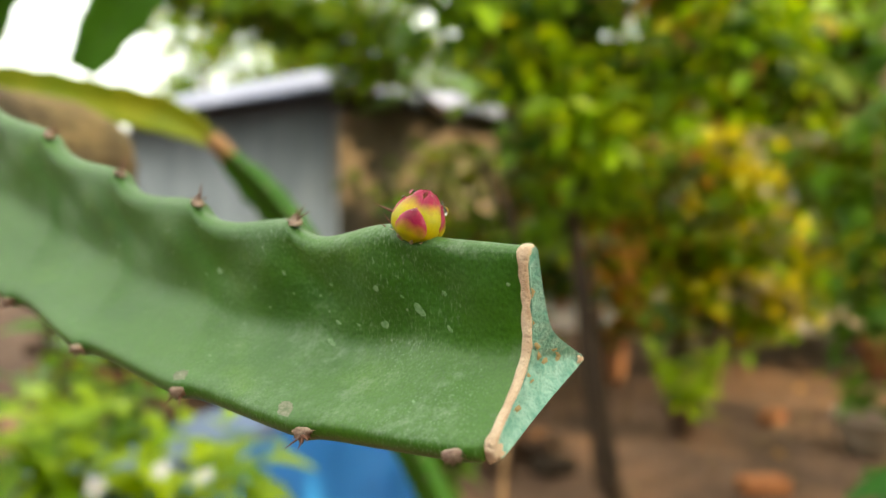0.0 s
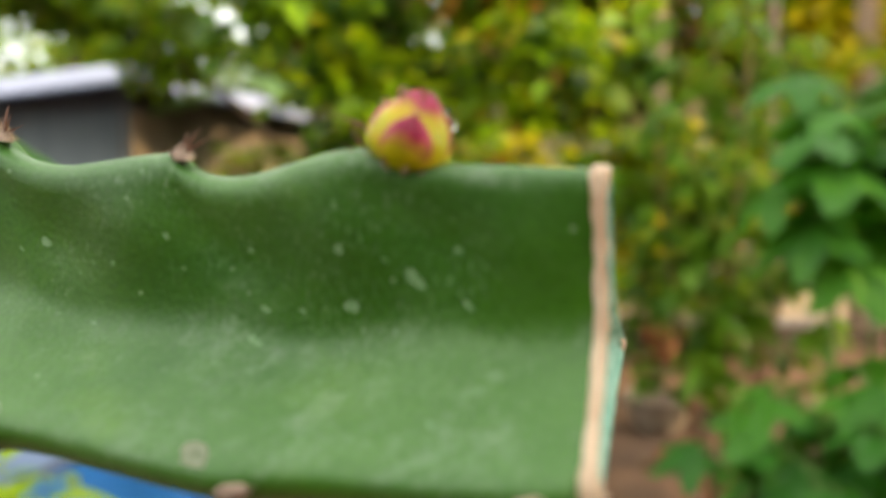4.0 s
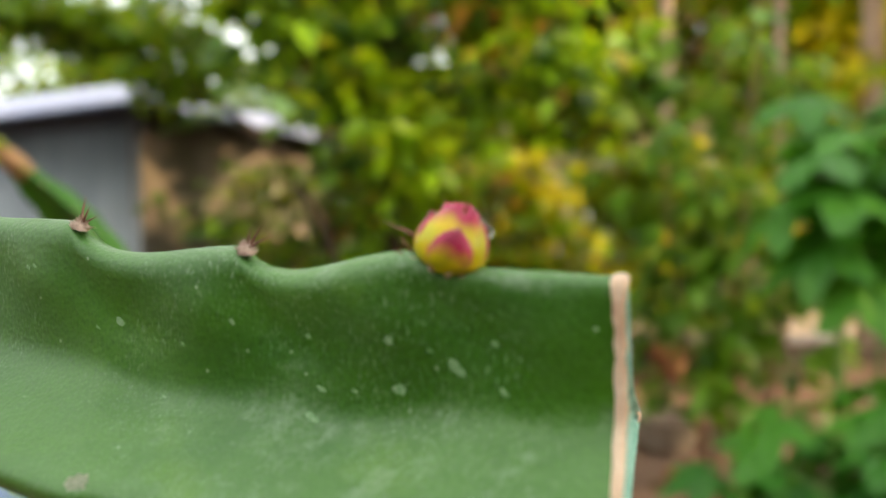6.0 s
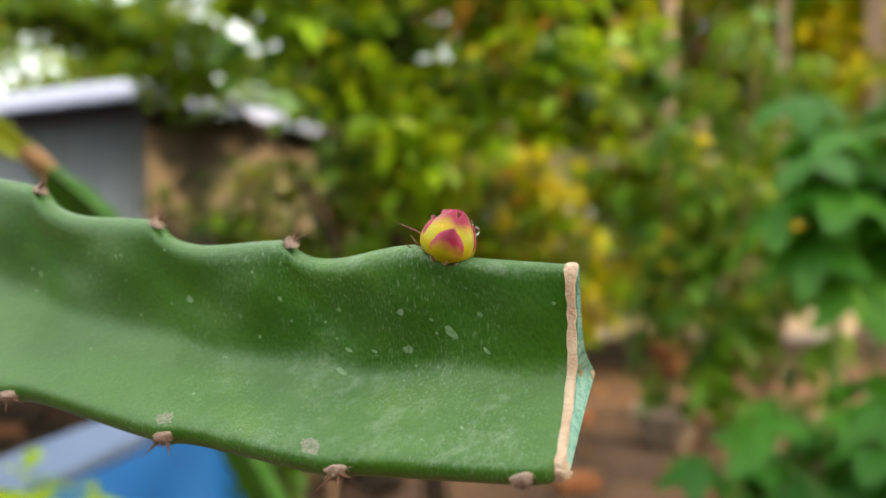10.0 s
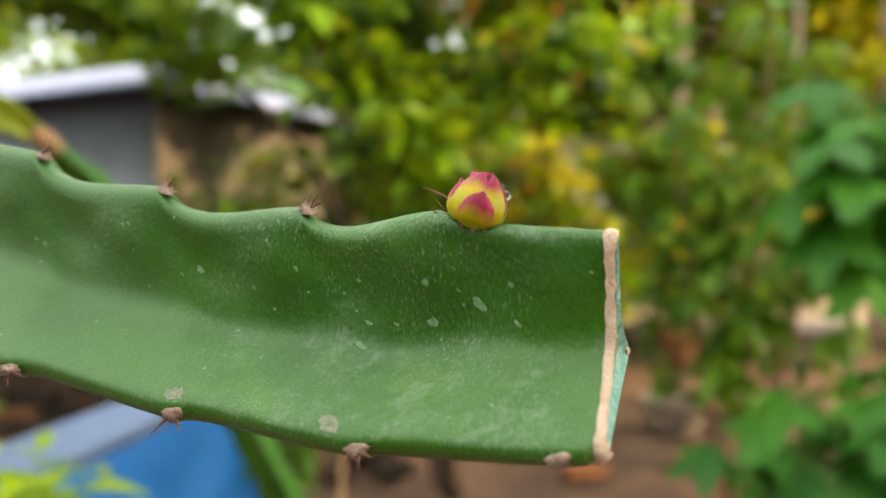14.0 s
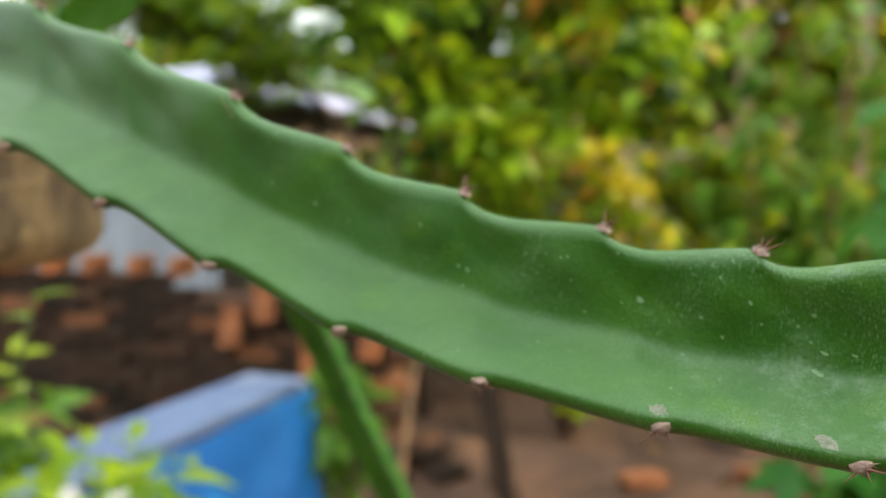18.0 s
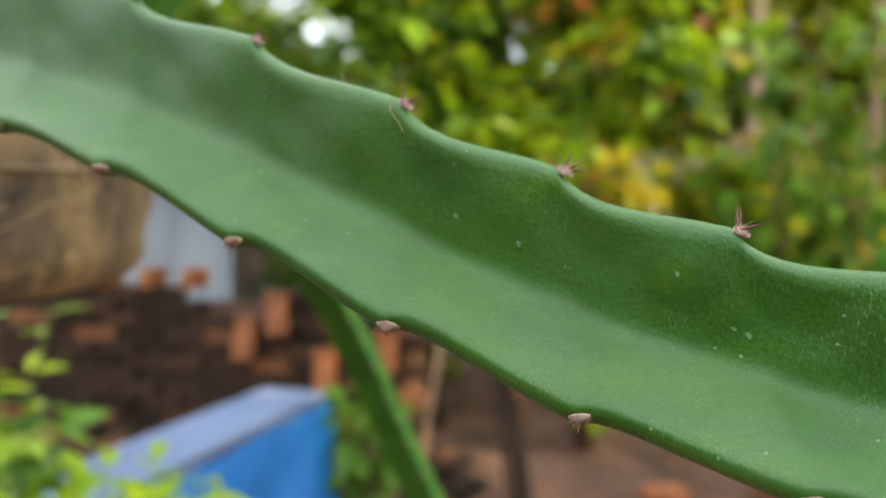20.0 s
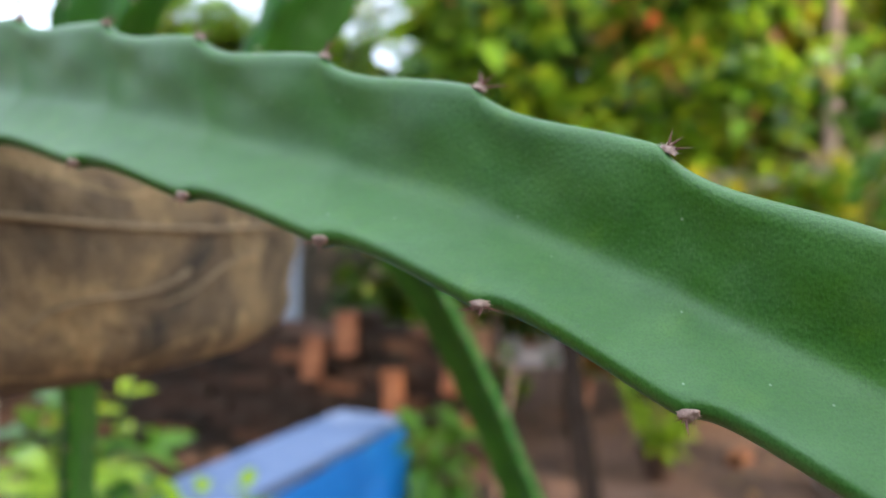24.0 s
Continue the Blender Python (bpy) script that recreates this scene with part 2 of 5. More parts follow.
RUBBER = rubber_skin()
CONCRETE = plain("rough_concrete", (0.24, 0.22, 0.20), (0.42, 0.39, 0.35), 9, 0.9, relief=0.6, depth=0.006)
CLAY = plain("fired_clay", (0.20, 0.085, 0.045), (0.40, 0.19, 0.10), 12, 0.8, relief=0.3, depth=0.003)
# brick orange, brightened to carry patches of low sun
CLAY_ORANGE_SUN = plain("orange_sun_brick", (0.18, 0.066, 0.028), (0.46, 0.18, 0.075), 14, 0.85, relief=0.4, depth=0.004)
CLAY_DARK = plain("dark_clay", (0.035, 0.020, 0.014), (0.10, 0.055, 0.035), 12, 0.8, relief=0.3, depth=0.003)
CLAY_GREY = plain("weathered_clay", (0.17, 0.14, 0.11), (0.36, 0.29, 0.23), 12, 0.85, relief=0.3, depth=0.003)
WHITE_PETAL = plain("white_petal", (0.74, 0.74, 0.76), (0.86, 0.86, 0.84), 80, 0.6, relief=0.1, depth=0.001)
LEAF_TREE = leafy("tree_leaf", (0.026, 0.080, 0.004), (0.160, 0.310, 0.012), (0.42, 0.54, 0.015), 0.42, old=(0.30, 0.24, 0.03))
LEAF_DARK = leafy("dark_leaf", (0.010, 0.030, 0.005), (0.046, 0.115, 0.012), (0.14, 0.30, 0.015), 0.28, old=(0.16, 0.08, 0.02))
LEAF_LIME = leafy("lime_leaf", (0.07, 0.19, 0.005), (0.23, 0.42, 0.010), (0.46, 0.58, 0.020), 0.48, old=(0.45, 0.30, 0.04))
# yellow foliage with the low sun's gold put into its colour
LEAF_SUN_GOLD = leafy("sun_gold_leaf", (0.22, 0.26, 0.008), (0.58, 0.54, 0.02), (0.86, 0.70, 0.05), 0.5, old=(0.46, 0.32, 0.04))
LEAF_RED = leafy("russet_leaf", (0.12, 0.07, 0.015), (0.40, 0.20, 0.03), (0.7, 0.30, 0.04), 0.4, old=(0.45, 0.05, 0.02))
LEAF_DRY = leafy("dry_leaf", (0.09, 0.055, 0.025), (0.27, 0.17, 0.085), (0.5, 0.3, 0.1), 0.2, old=(0.36, 0.20, 0.08))
LEAF_PALE = leafy("pale_leaf", (0.10, 0.13, 0.06), (0.46, 0.42, 0.30), (0.5, 0.46, 0.3), 0.3, old=(0.30, 0.16, 0.06))
LEAF_LOBED = leafy("lobed_leaf", (0.020, 0.110, 0.010), (0.065, 0.215, 0.018), (0.17, 0.42, 0.03), 0.32, per="object")
LEAF_BROAD = leafy("broad_leaf", (0.022, 0.080, 0.010), (0.105, 0.230, 0.016), (0.32, 0.50, 0.04), 0.35, per="object")
LEAF_BANANA = leafy("banana_leaf", (0.060, 0.150, 0.040), (0.130, 0.260, 0.080), (0.35, 0.48, 0.12), 0.35, per="object")
# bright green leaves; the sunlight on them is put into the colour
LEAF_SUN_BRIGHT = leafy("sun_bright_leaf", (0.080, 0.220, 0.004), (0.380, 0.520, 0.010), (0.55, 0.65, 0.04), 0.4, per="object")


def brick_skin():
    m, nt, b = material("old_brick", 0.9, 0.0, 0.3)
    rnd = nt.nodes.new("ShaderNodeObjectInfo").outputs["Random"]
    col = ramp(nt, rnd, [(0.0, (0.016, 0.010, 0.007)), (0.6, (0.050, 0.026, 0.016)), (0.88, (0.10, 0.048, 0.026)), (0.95, (0.20, 0.085, 0.04))])
    col = mixc(nt, ramp(nt, noise_fac(nt, 18.0, 5), [(0.45, 0.0), (0.7, 0.6)]), col, (0.07, 0.055, 0.035))
    nt.links.new(col, b.inputs["Base Color"])
    bump(nt, b, noise_fac(nt, 60.0, 5), 0.6, 0.006)
    return m


BRICK = brick_skin()


def bract_skin(name, start, full, edge):
    """Yellow-green at the foot of each scale, magenta towards its tip and along its edges, with a pale margin."""
    m, nt, b = material(name, 0.34, 0.0, 0.32)
    uv, sep = nt.nodes.new("ShaderNodeUVMap"), nt.nodes.new("ShaderNodeSeparateXYZ")
    nt.links.new(uv.outputs[0], sep.inputs[0])

    def calc(op, a, c):
        n = nt.nodes.new("ShaderNodeMath")
        n.operation = op
        for sock, v in zip(n.inputs, (a, c)):
            if isinstance(v, bpy.types.NodeSocket):
                nt.links.new(v, sock)
            else:
                sock.default_value = v
        return n.outputs[0]

    side = calc("MULTIPLY", calc("ABSOLUTE", calc("SUBTRACT", sep.outputs["X"], 0.5), 0.0), 2.0)
    level = calc("ADD", sep.outputs["Y"], calc("MULTIPLY", calc("POWER", side, 3.0), edge))
    level = calc("ADD", level, calc("MULTIPLY", calc("SUBTRACT", noise_fac(nt, 420.0, 4), 0.5), 0.42))
    yellow = ramp(nt, noise_fac(nt, 300.0, 3), [(0.35, (0.42, 0.40, 0.005)), (0.65, (0.62, 0.46, 0.012))])
    red = ramp(nt, noise_fac(nt, 500.0, 4), [(0.35, (0.26, 0.006, 0.050)), (0.65, (0.44, 0.020, 0.090))])
    col = mixc(nt, ramp(nt, level, [(start, 0.0), ((start + full) / 2, 0.55), (full, 1.0)]), yellow, red)
    col = mixc(nt, ramp(nt, side, [(0.93, 0.0), (0.99, 0.45)]), col, (0.85, 0.50, 0.22))
    nt.links.new(col, b.inputs["Base Color"])
    b.inputs["Subsurface Weight"].default_value = 0.05
    b.inputs["Subsurface Radius"].default_value = (0.0015, 0.0008, 0.0004)
    bump(nt, b, noise_fac(nt, 1100.0, 3), 0.18, 0.0003)
    return m


BRACT = bract_skin("bract_skin", 0.58, 0.86, 0.12)
BRACT_RED = bract_skin("small_bract_skin", 0.30, 0.66, 0.26)
water, wnt, wb = material("water", 0.02)
wb.inputs["Transmission Weight"].default_value, wb.inputs["IOR"].default_value = 1.0, 1.33


# ---- mesh helpers ----
def mesh(name, verts, faces, mat, smooth=True, fix=False):
    me = bpy.data.meshes.new(name)
    me.from_pydata([tuple(map(float, v)) for v in verts], [], [tuple(map(int, f)) for f in faces])
    if fix:
        bm = bmesh.new()
        bm.from_mesh(me)
        bmesh.ops.recalc_face_normals(bm, faces=bm.faces)
        bm.to_mesh(me)
        bm.free()
    me.materials.append(mat)
    me.polygons.foreach_set("use_smooth", [smooth] * len(me.polygons))
    return me


def thing(name, at, label, category, group="", kind=""):
    ob = new(name)
    ob.location = at
    ob.empty_display_size = 0.02
    return tagged(ob, label, category, group, kind)


def origin(ob):
    p = Vector((0, 0, 0))
    while ob:
        p += ob.location
        ob = ob.parent
    return p


def part(name, verts, faces, mat, parent, label="", smooth=True, fix=False, kind=""):
    """One mesh, given in world metres, under a thing or a part."""
    o = np.array(origin(parent)) if parent else np.zeros(3)
    ob = new(name, mesh(name, np.asarray(verts, float) - o, faces, mat, smooth, fix))
    if parent:
        ob.parent = parent
    return tagged(ob, label, kind=kind)


def placed(name, me, parent, m, label=""):
    """A piece on a shared mesh, at the world pose m, under parent."""
    ob = new(name, me)
    ob.parent = parent
    ob.matrix_basis = Matrix.Translation(-origin(parent)) @ m
    return tagged(ob, label)


def spline(pts, n):
    """Catmull-Rom through pts, n steps a span."""
    p = np.asarray(pts, float)
    p = np.vstack([2 * p[0] - p[1], p, 2 * p[-1] - p[-2]])
    out = []
    for i in range(1, len(p) - 2):
        for k in range(n):
            t = k / n
            a, b, c, d = p[i - 1], p[i], p[i + 1], p[i + 2]
            out.append(0.5 * (2 * b + (c - a) * t + (2 * a - 5 * b + 4 * c - d) * t * t + (3 * b - a - 3 * c + d) * t ** 3))
    out.append(p[-2])
    return np.array(out)


def unit(v):
    return v / max(np.linalg.norm(v), 1e-12)


def tube(pts, radii, sides=8, flat=1.0, cap=True):
    """Vertices and faces of a tapered tube along pts."""
    pts = np.asarray(pts, float)
    radii = np.broadcast_to(np.asarray(radii, float), (len(pts),))
    tang = np.gradient(pts, axis=0)
    up = np.array([0.13, 0.21, 1.0])
    if abs(unit(tang[0]) @ unit(up)) > 0.9:
        up = np.array([1.0, 0.2, 0.05])
    v, f = [], []
    for i, (p, r) in enumerate(zip(pts, radii)):
        t = unit(tang[i])
        a = unit(np.cross(t, up))
        b = np.cross(t, a)
        up = -b if b @ up < 0 else b
        for k in range(sides):
            w = 2 * math.pi * k / sides
            v.append(p + r * (math.cos(w) * a + flat * math.sin(w) * b))
    for i in range(len(pts) - 1):
        for k in range(sides):
            k2 = (k + 1) % sides
            f.append((i * sides + k, i * sides + k2, (i + 1) * sides + k2, (i + 1) * sides + k))
    if cap:
        f.append(tuple(range(sides - 1, -1, -1)))
        f.append(tuple(range((len(pts) - 1) * sides, len(pts) * sides)))
    return v, f


def joined(pieces):
    v, f = [], []
    for pv, pf in pieces:
        o = len(v)
        v += list(pv)
        f += [tuple(k + o for k in q) for q in pf]
    return v, f


def box(lo, hi, bevel=0.0):
    bm = bmesh.new()
    bmesh.ops.create_cube(bm, size=1)
    lo, hi = Vector(lo), Vector(hi)
    for q in bm.verts:
        q.co = Vector([(lo[i] + hi[i]) / 2 + q.co[i] * (hi[i] - lo[i]) for i in range(3)])
    if bevel:
        bmesh.ops.bevel(bm, geom=list(bm.edges), offset=bevel, segments=2, affect="EDGES", profile=0.5)
    bm.verts.index_update()
    v = [tuple(q.co) for q in bm.verts]
    f = [tuple(q.index for q in p.verts) for p in bm.faces]
    bm.free()
    return v, f


LEAF_V = np.array([(0, 0, 0), (-0.30, 0.30, 0.07), (-0.24, 0.68, 0.05), (0, 1, -0.10), (0.24, 0.68, 0.05), (0.30, 0.30, 0.07), (0, 0.5, -0.03)])
LEAF_F = [(0, 6, 2, 1), (6, 3, 2), (0, 5, 4, 6), (6, 4, 3)]


def leaf_mass(points, size, width=1.0, droop=0.5, ways=None, seed=1):
    """Many leaves, one at each point: vertices and faces of one mesh."""
    r = np.random.default_rng(seed)
    n = len(points)
    th = r.uniform(0, 2 * math.pi, n)
    fw = np.c_[np.cos(th), np.sin(th), r.normal(-droop, 0.45, n)]
    if ways is not None:
        fw = fw * 0.6 + ways
    fw /= np.linalg.norm(fw, axis=1)[:, None]
    sd = np.cross(fw, np.array([0, 0, 1.0]) + r.normal(0, 0.45, (n, 3)))
    sd /= np.linalg.norm(sd, axis=1)[:, None] + 1e-9
    up = np.cross(sd, fw)
    s = size * r.uniform(0.6, 1.3, n)
    L = LEAF_V * (width, 1, 1)
    v = points[:, None, :] + s[:, None, None] * (L[None, :, 0:1] * sd[:, None] + L[None, :, 1:2] * fw[:, None] + L[None, :, 2:3] * up[:, None])
    v = v.reshape(-1, 3)
    f = [tuple(k + 7 * i for k in q) for i in range(n) for q in LEAF_F]
    return v, f


# ---- ground and lane ----
def build_ground():
    xs = np.concatenate([[-400, -120, -40, -16], np.linspace(-9, 9, 73), [16, 40, 120, 400]])
    ys = np.concatenate([[-400, -120, -40, -14], np.linspace(-6, 16, 89), [24, 40, 120, 400]])
    v = []
    for y in ys:
        for x in xs:
            near = max(0.0, 1 - max(abs(x), abs(y - 5)) / 12)
            h = 0.05 * near * (noise.noise((x * 0.7, y * 0.7, 0.3)) + 0.4 * noise.noise((x * 2.6, y * 2.6, 1.7)))
            v.append((x, y, h - 0.02))
    nx = len(xs)
    f = [(j * nx + i, j * nx + i + 1, (j + 1) * nx + i + 1, (j + 1) * nx + i) for j in range(len(ys) - 1) for i in range(nx - 1)]
    ground = part("ground", v, f, SOIL, None)
    tagged(ground, "dry reddish-brown trodden soil of a yard", "ground", kind="structure")
    # lane: a low slab with a soft wavy edge
    n, v, f = 60, [], []
    for i in range(n + 1):
        x = -2 + 32 * i / n
        near_e = 8.2 + 0.25 * math.sin(x * 0.9) + 0.15 * noise.noise((x, 0, 0)) + 0.06 * x
        far_e = near_e + 3.4 + 0.2 * math.sin(x * 1.3)
        for y, z in ((near_e - 0.15, -0.06), (near_e, 0.035), (far_e, 0.035), (far_e + 0.15, -0.06)):
            v.append((x, y, z))
    f = [(4 * i + k, 4 * i + 4 + k, 4 * i + 5 + k, 4 * i + 1 + k) for i in range(n) for k in range(3)]
    tagged(part("road", v, f, LANE, None, fix=True), "pale sandy lane beyond the yard", "road", kind="structure")
    # dry litter on the soil
    r = np.random.default_rng(3)
    p = np.c_[r.uniform(-3.5, 5, 900), r.uniform(2.2, 9, 900), np.full(900, 0.035)]
    v, f = leaf_mass(p, 0.07, 0.9, 0.0, seed=4)
    v[:, 2] = np.clip(v[:, 2], 0.0, 0.07)
    tagged(part("leaf_litter", v, f, LEAF_DRY, None), "dry brown fallen leaves scattered on the soil", "leaf litter", kind="stuff")


build_ground()

# ---- the cactus stem ----
# areoles along the upper and the lower rib, from the cut end towards the base
UPPER = [(0.0198, 0.1195, 1.2914), (-0.0062, 0.1288, 1.2945), (-0.0332, 0.1424, 1.2951), (-0.0641, 0.1550, 1.2992), (-0.0969, 0.1704, 1.3073),
         (-0.1295, 0.1820, 1.3196), (-0.1640, 0.1912, 1.3350), (-0.2031, 0.2070, 1.3528), (-0.2443, 0.2268, 1.3694), (-0.2889, 0.2465, 1.3823),
         (-0.3349, 0.2656, 1.3935), (-0.3789, 0.2852, 1.4043), (-0.4261, 0.3031, 1.4123), (-0.475, 0.322, 1.4190), (-0.525, 0.345, 1.4240), (-0.58, 0.375, 1.4260)]
LOWER = [(0.0162, 0.1089, 1.2591), (0.0101, 0.1087, 1.2582), (-0.0201, 0.1185, 1.2564), (-0.0536, 0.1305, 1.2588), (-0.0906, 0.1457, 1.2632),
         (-0.1262, 0.1619, 1.2712), (-0.1641, 0.1733, 1.2857), (-0.2006, 0.1856, 1.3019), (-0.2397, 0.2006, 1.3187), (-0.2799, 0.2196, 1.3311),
         (-0.3263, 0.2410, 1.3423), (-0.3739, 0.2616, 1.3530), (-0.422, 0.282, 1.3620), (-0.470, 0.302, 1.3700), (-0.522, 0.326, 1.3760), (-0.578, 0.357, 1.3790)]


ARC, FACE = 7, 19          # points round each rib, and across each side between two ribs


def section(T, B, K, depths, radii, m=FACE, crease=0.006, swell=0.0):
    """A three-ribbed ring with rounded ribs and hollow, creased sides; swell bellies the first side out below its upper rib."""
    R = [T, B, K]
    G = (T + B + K) / 3
    ns = unit(np.cross(B - T, K - T))
    arcs = []
    for q, r in zip(R, radii):
        e = unit(q - G)
        t = np.cross(ns, e)
        c = q - r * e
        arcs.append([c + r * (math.cos(a) * e + math.sin(a) * t) for a in np.radians(np.linspace(-72, 72, ARC))])
    ring = []
    for i in range(3):
        ring += arcs[i]
        a, b = arcs[i][-1], arcs[(i + 1) % 3][0]
        inward = unit(np.cross(ns, unit(b - a)))
        for k in range(1, m + 1):
            v = k / (m + 1)
            x = 2 * v ** 1.06 - 1
            prof = 1 - (x * x * (1 - crease) + crease) ** 0.58
            out = swell * math.exp(-((v - 0.2) / 0.14) ** 2) if i == 0 else 0.0
            ring.append(a + (b - a) * v + inward * (depths[i] * prof - out))
    return np.array(ring)


def scallop(g, deep):
    return deep * math.sin(math.pi * g ** 0.5) ** 1.4


def rib_line(areoles, n, deep, shares):
    """The rib through its areoles: it drops behind each areole towards the cut end, and climbs gently to the next."""
    p = spline(areoles, n)
    dip = np.zeros(len(p))
    for i in range(len(p)):
        k, g = i // n, 1 - (i % n) / n
        dip[i] = scallop(g % 1.0, deep * shares[min(k, len(shares) - 1)])
    return p, dip


N_SPAN = 22


def main_stem():
    top, dt = rib_line(UPPER, N_SPAN, 0.0038, (0.35, 0.95, 1.0, 1.0))
    low, dl = rib_line(LOWER, N_SPAN, 0.0030, (0.0, 0.35, 0.45, 0.55, 0.8, 1.0, 1.0))
    n = len(top)
    mid = (top + low) / 2
    tang = np.gradient(mid, axis=0)
    rings, back = [], []
    for i in range(n):
        w = unit(low[i] - top[i])
        away = unit(np.cross(unit(tang[i]), w))
        if away[1] < 0:
            away = -away
        wid = np.linalg.norm(low[i] - top[i])
        g = 1 - ((i + 9) % N_SPAN) / N_SPAN
        K = mid[i] + away * (0.0285 + 0.12 * (wid - 0.033)) - w * 0.002 - away * scallop(g, 0.0026)
        if i < 3:
            K = K + np.array([0.003, 0.001, 0]) * (3 - i) / 3
        back.append(K)
        G = (top[i] + low[i] + K) / 3
        T = top[i] - unit(top[i] - G) * dt[i]
        B = low[i] - unit(low[i] - G) * (dl[i] - 0.0007)
        hollow = 0.0085 * (wid / 0.036) ** 0.5
        near = min(1.0, i / 16)
        round_ = min(1.0, i / 34)
        r_top, r_low = 0.0019 + 0.0025 * round_, 0.0021 + 0.0010 * round_
        T[2] += 0.6 * (r_top - 0.0019) * (1 - abs(unit(T - G)[2]))
        B[2] -= (r_low - 0.0019) * (1 - abs(unit(B - G)[2]))
        # each flute bellies out on the base side of its areole and draws in just past it
        g = (i % N_SPAN) / N_SPAN
        belly = 0.0013 * math.sin(2 * math.pi * (g - 0.06)) * (0.45 + 0.55 * round_)
        rings.append(section(T, B, K, (hollow, 0.0004 + 0.0046 * near, 0.0062 - 0.0012 * near),
                             (r_top, r_low, 0.0008 + 0.0011 * near), crease=0.030 - 0.021 * round_, swell=belly))
    rings = np.array(rings)
    m = rings.shape[1]
    base = thing("dragon_fruit_stem", (-0.45, 0.32, 1.385), "long three-ribbed green cactus stem with spiny scalloped ribs, cut off", "cactus stem")
    v = rings.reshape(-1, 3)
    f = [(i * m + k, i * m + (k + 1) % m, (i + 1) * m + (k + 1) % m, (i + 1) * m + k) for i in range(n - 1) for k in range(m)]
    f.append(tuple(range((n - 1) * m, n * m)))
    part("stem_body", v, f, SKIN, base, "waxy green skin with a grey bloom and sky light painted in", fix=True)
    return base, rings, top, low, np.array(back), dt, dl


STEM, RINGS, TOP, LOW, BACK, DIP_T, DIP_L = main_stem()


def cut_end():
    """The dried turquoise cut with its tan rim."""
    ring = RINGS[0]
    m = len(ring)
    cen = ring.mean(axis=0)
    out = unit(RINGS[0].mean(axis=0) - RINGS[3].mean(axis=0))
    v, f = [], []
    steps = 9
    for s in range(steps + 1):
        q = s / steps
        for k in range(m):
            p = ring[k] + (cen - ring[k]) * q
            sink = -0.0026 * math.sin(math.pi * min(1, q * 1.3) * 0.5) + 0.0013 * min(1, 3 * q) * noise.noise(Vector(p) * 420)
            v.append(p + out * (0.0012 + sink))
    f = [(s * m + k, s * m + (k + 1) % m, (s + 1) * m + (k + 1) % m, (s + 1) * m + k) for s in range(steps) for k in range(m)]
    part("cut_face", v, f, CUT, STEM, "dried turquoise cut surface")
    # rim: a flattened rolled edge round the cut, thicker at the ribs
    e = np.vstack([ring, ring[:1]])
    rad = []
    for k in range(m):
        tip = min(abs(k - c) for c in (3, 29, 55, 81))
        front = max(0.0, 1 - abs(k - 16) / 14) ** 0.5
        rad.append(0.00032 + 0.00036 * front + 0.0005 * max(0, 1 - tip / 5) + 0.00030 * noise.noise(Vector(ring[k]) * 420))
    sides, v, f = 8, [], []
    for k in range(m):
        t = unit(ring[(k + 1) % m] - ring[k - 1])
        o = unit(np.cross(out, t))
        if o @ (ring[k] - cen) < 0:
            o = -o
        for s in range(sides):
            w = 2 * math.pi * s / sides
            v.append(ring[k] + out * (0.0002 + 0.00020 * noise.noise(Vector(ring[k]) * 260) + math.cos(w) * rad[k] * 1.35) + o * math.sin(w) * min(rad[k] * 0.7, 0.0005))
    f = [(k * sides + s, k * sides + (s + 1) % sides, ((k + 1) % m) * sides + (s + 1) % sides, ((k + 1) % m) * sides + s) for k in range(m) for s in range(sides)]
    part("cut_rim", v, f, CALLUS, STEM, "tan dried callus rim", fix=True)
    for k, size in ((29, 0.0017), (55, 0.0013), (3, 0.0010)):
        e = unit(ring[k] - cen)
        nv, nf = lump(size, k, 1.0, 9, 12, 0.35)
        quat = Vector(out * 0.7 + e * 0.7).to_track_quat("Z", "Y").to_matrix()
        part("callus_knob", [ring[k] - e * 0.0009 + np.array(quat @ Vector(q)) for q in nv], nf, CALLUS, STEM, fix=True)
    r = np.random.default_rng(11)
    for _ in range(22):
        k = r.integers(0, m)
        q = r.uniform(0.30, 0.85)
        p = ring[k] + (cen - ring[k]) * q + out * (0.0014 - 0.0026 * math.sin(math.pi * min(1, q * 1.3) * 0.5))
        a = unit(ring[(k + 1) % m] - ring[k - 1])
        b = np.cross(out, a)
        n = 9
        v = [p + out * 0.0005] + [p - out * 0.0003 + (math.cos(w) * a * r.uniform(0.0005, 0.0017) + math.sin(w) * b * r.uniform(0.0003, 0.0009)) for w in np.linspace(0, 2 * math.pi, n, endpoint=False)]
        part("scab", v, [(0, 1 + i, 1 + (i + 1) % n) for i in range(n)], CUT_STAIN, STEM, "brown flake of dried flesh")



def lump(size, seed, squash=0.75, rings=7, seg=10, rough=0.28):
    """A small knobbly dome, z up."""
    v = []
    for i in range(rings):
        a = math.pi * 0.55 * i / (rings - 1)
        for k in range(seg):
            w = 2 * math.pi * k / seg
            d = Vector((math.sin(a) * math.cos(w), math.sin(a) * math.sin(w), math.cos(a) * squash))
            h = rough * (noise.noise(d * 2.6 + Vector((seed * 3.1, 0, 0))) + 0.8 * noise.noise(d * 6.5 + Vector((seed * 7.7, 0, 0))))
            v.append(np.array(d) * size * (1 + h))
    f = [(i * seg + k, i * seg + (k + 1) % seg, (i + 1) * seg + (k + 1) % seg, (i + 1) * seg + k) for i in range(rings - 1) for k in range(seg)]
    f.append(tuple(range(seg - 1, -1, -1)))
    return v, f


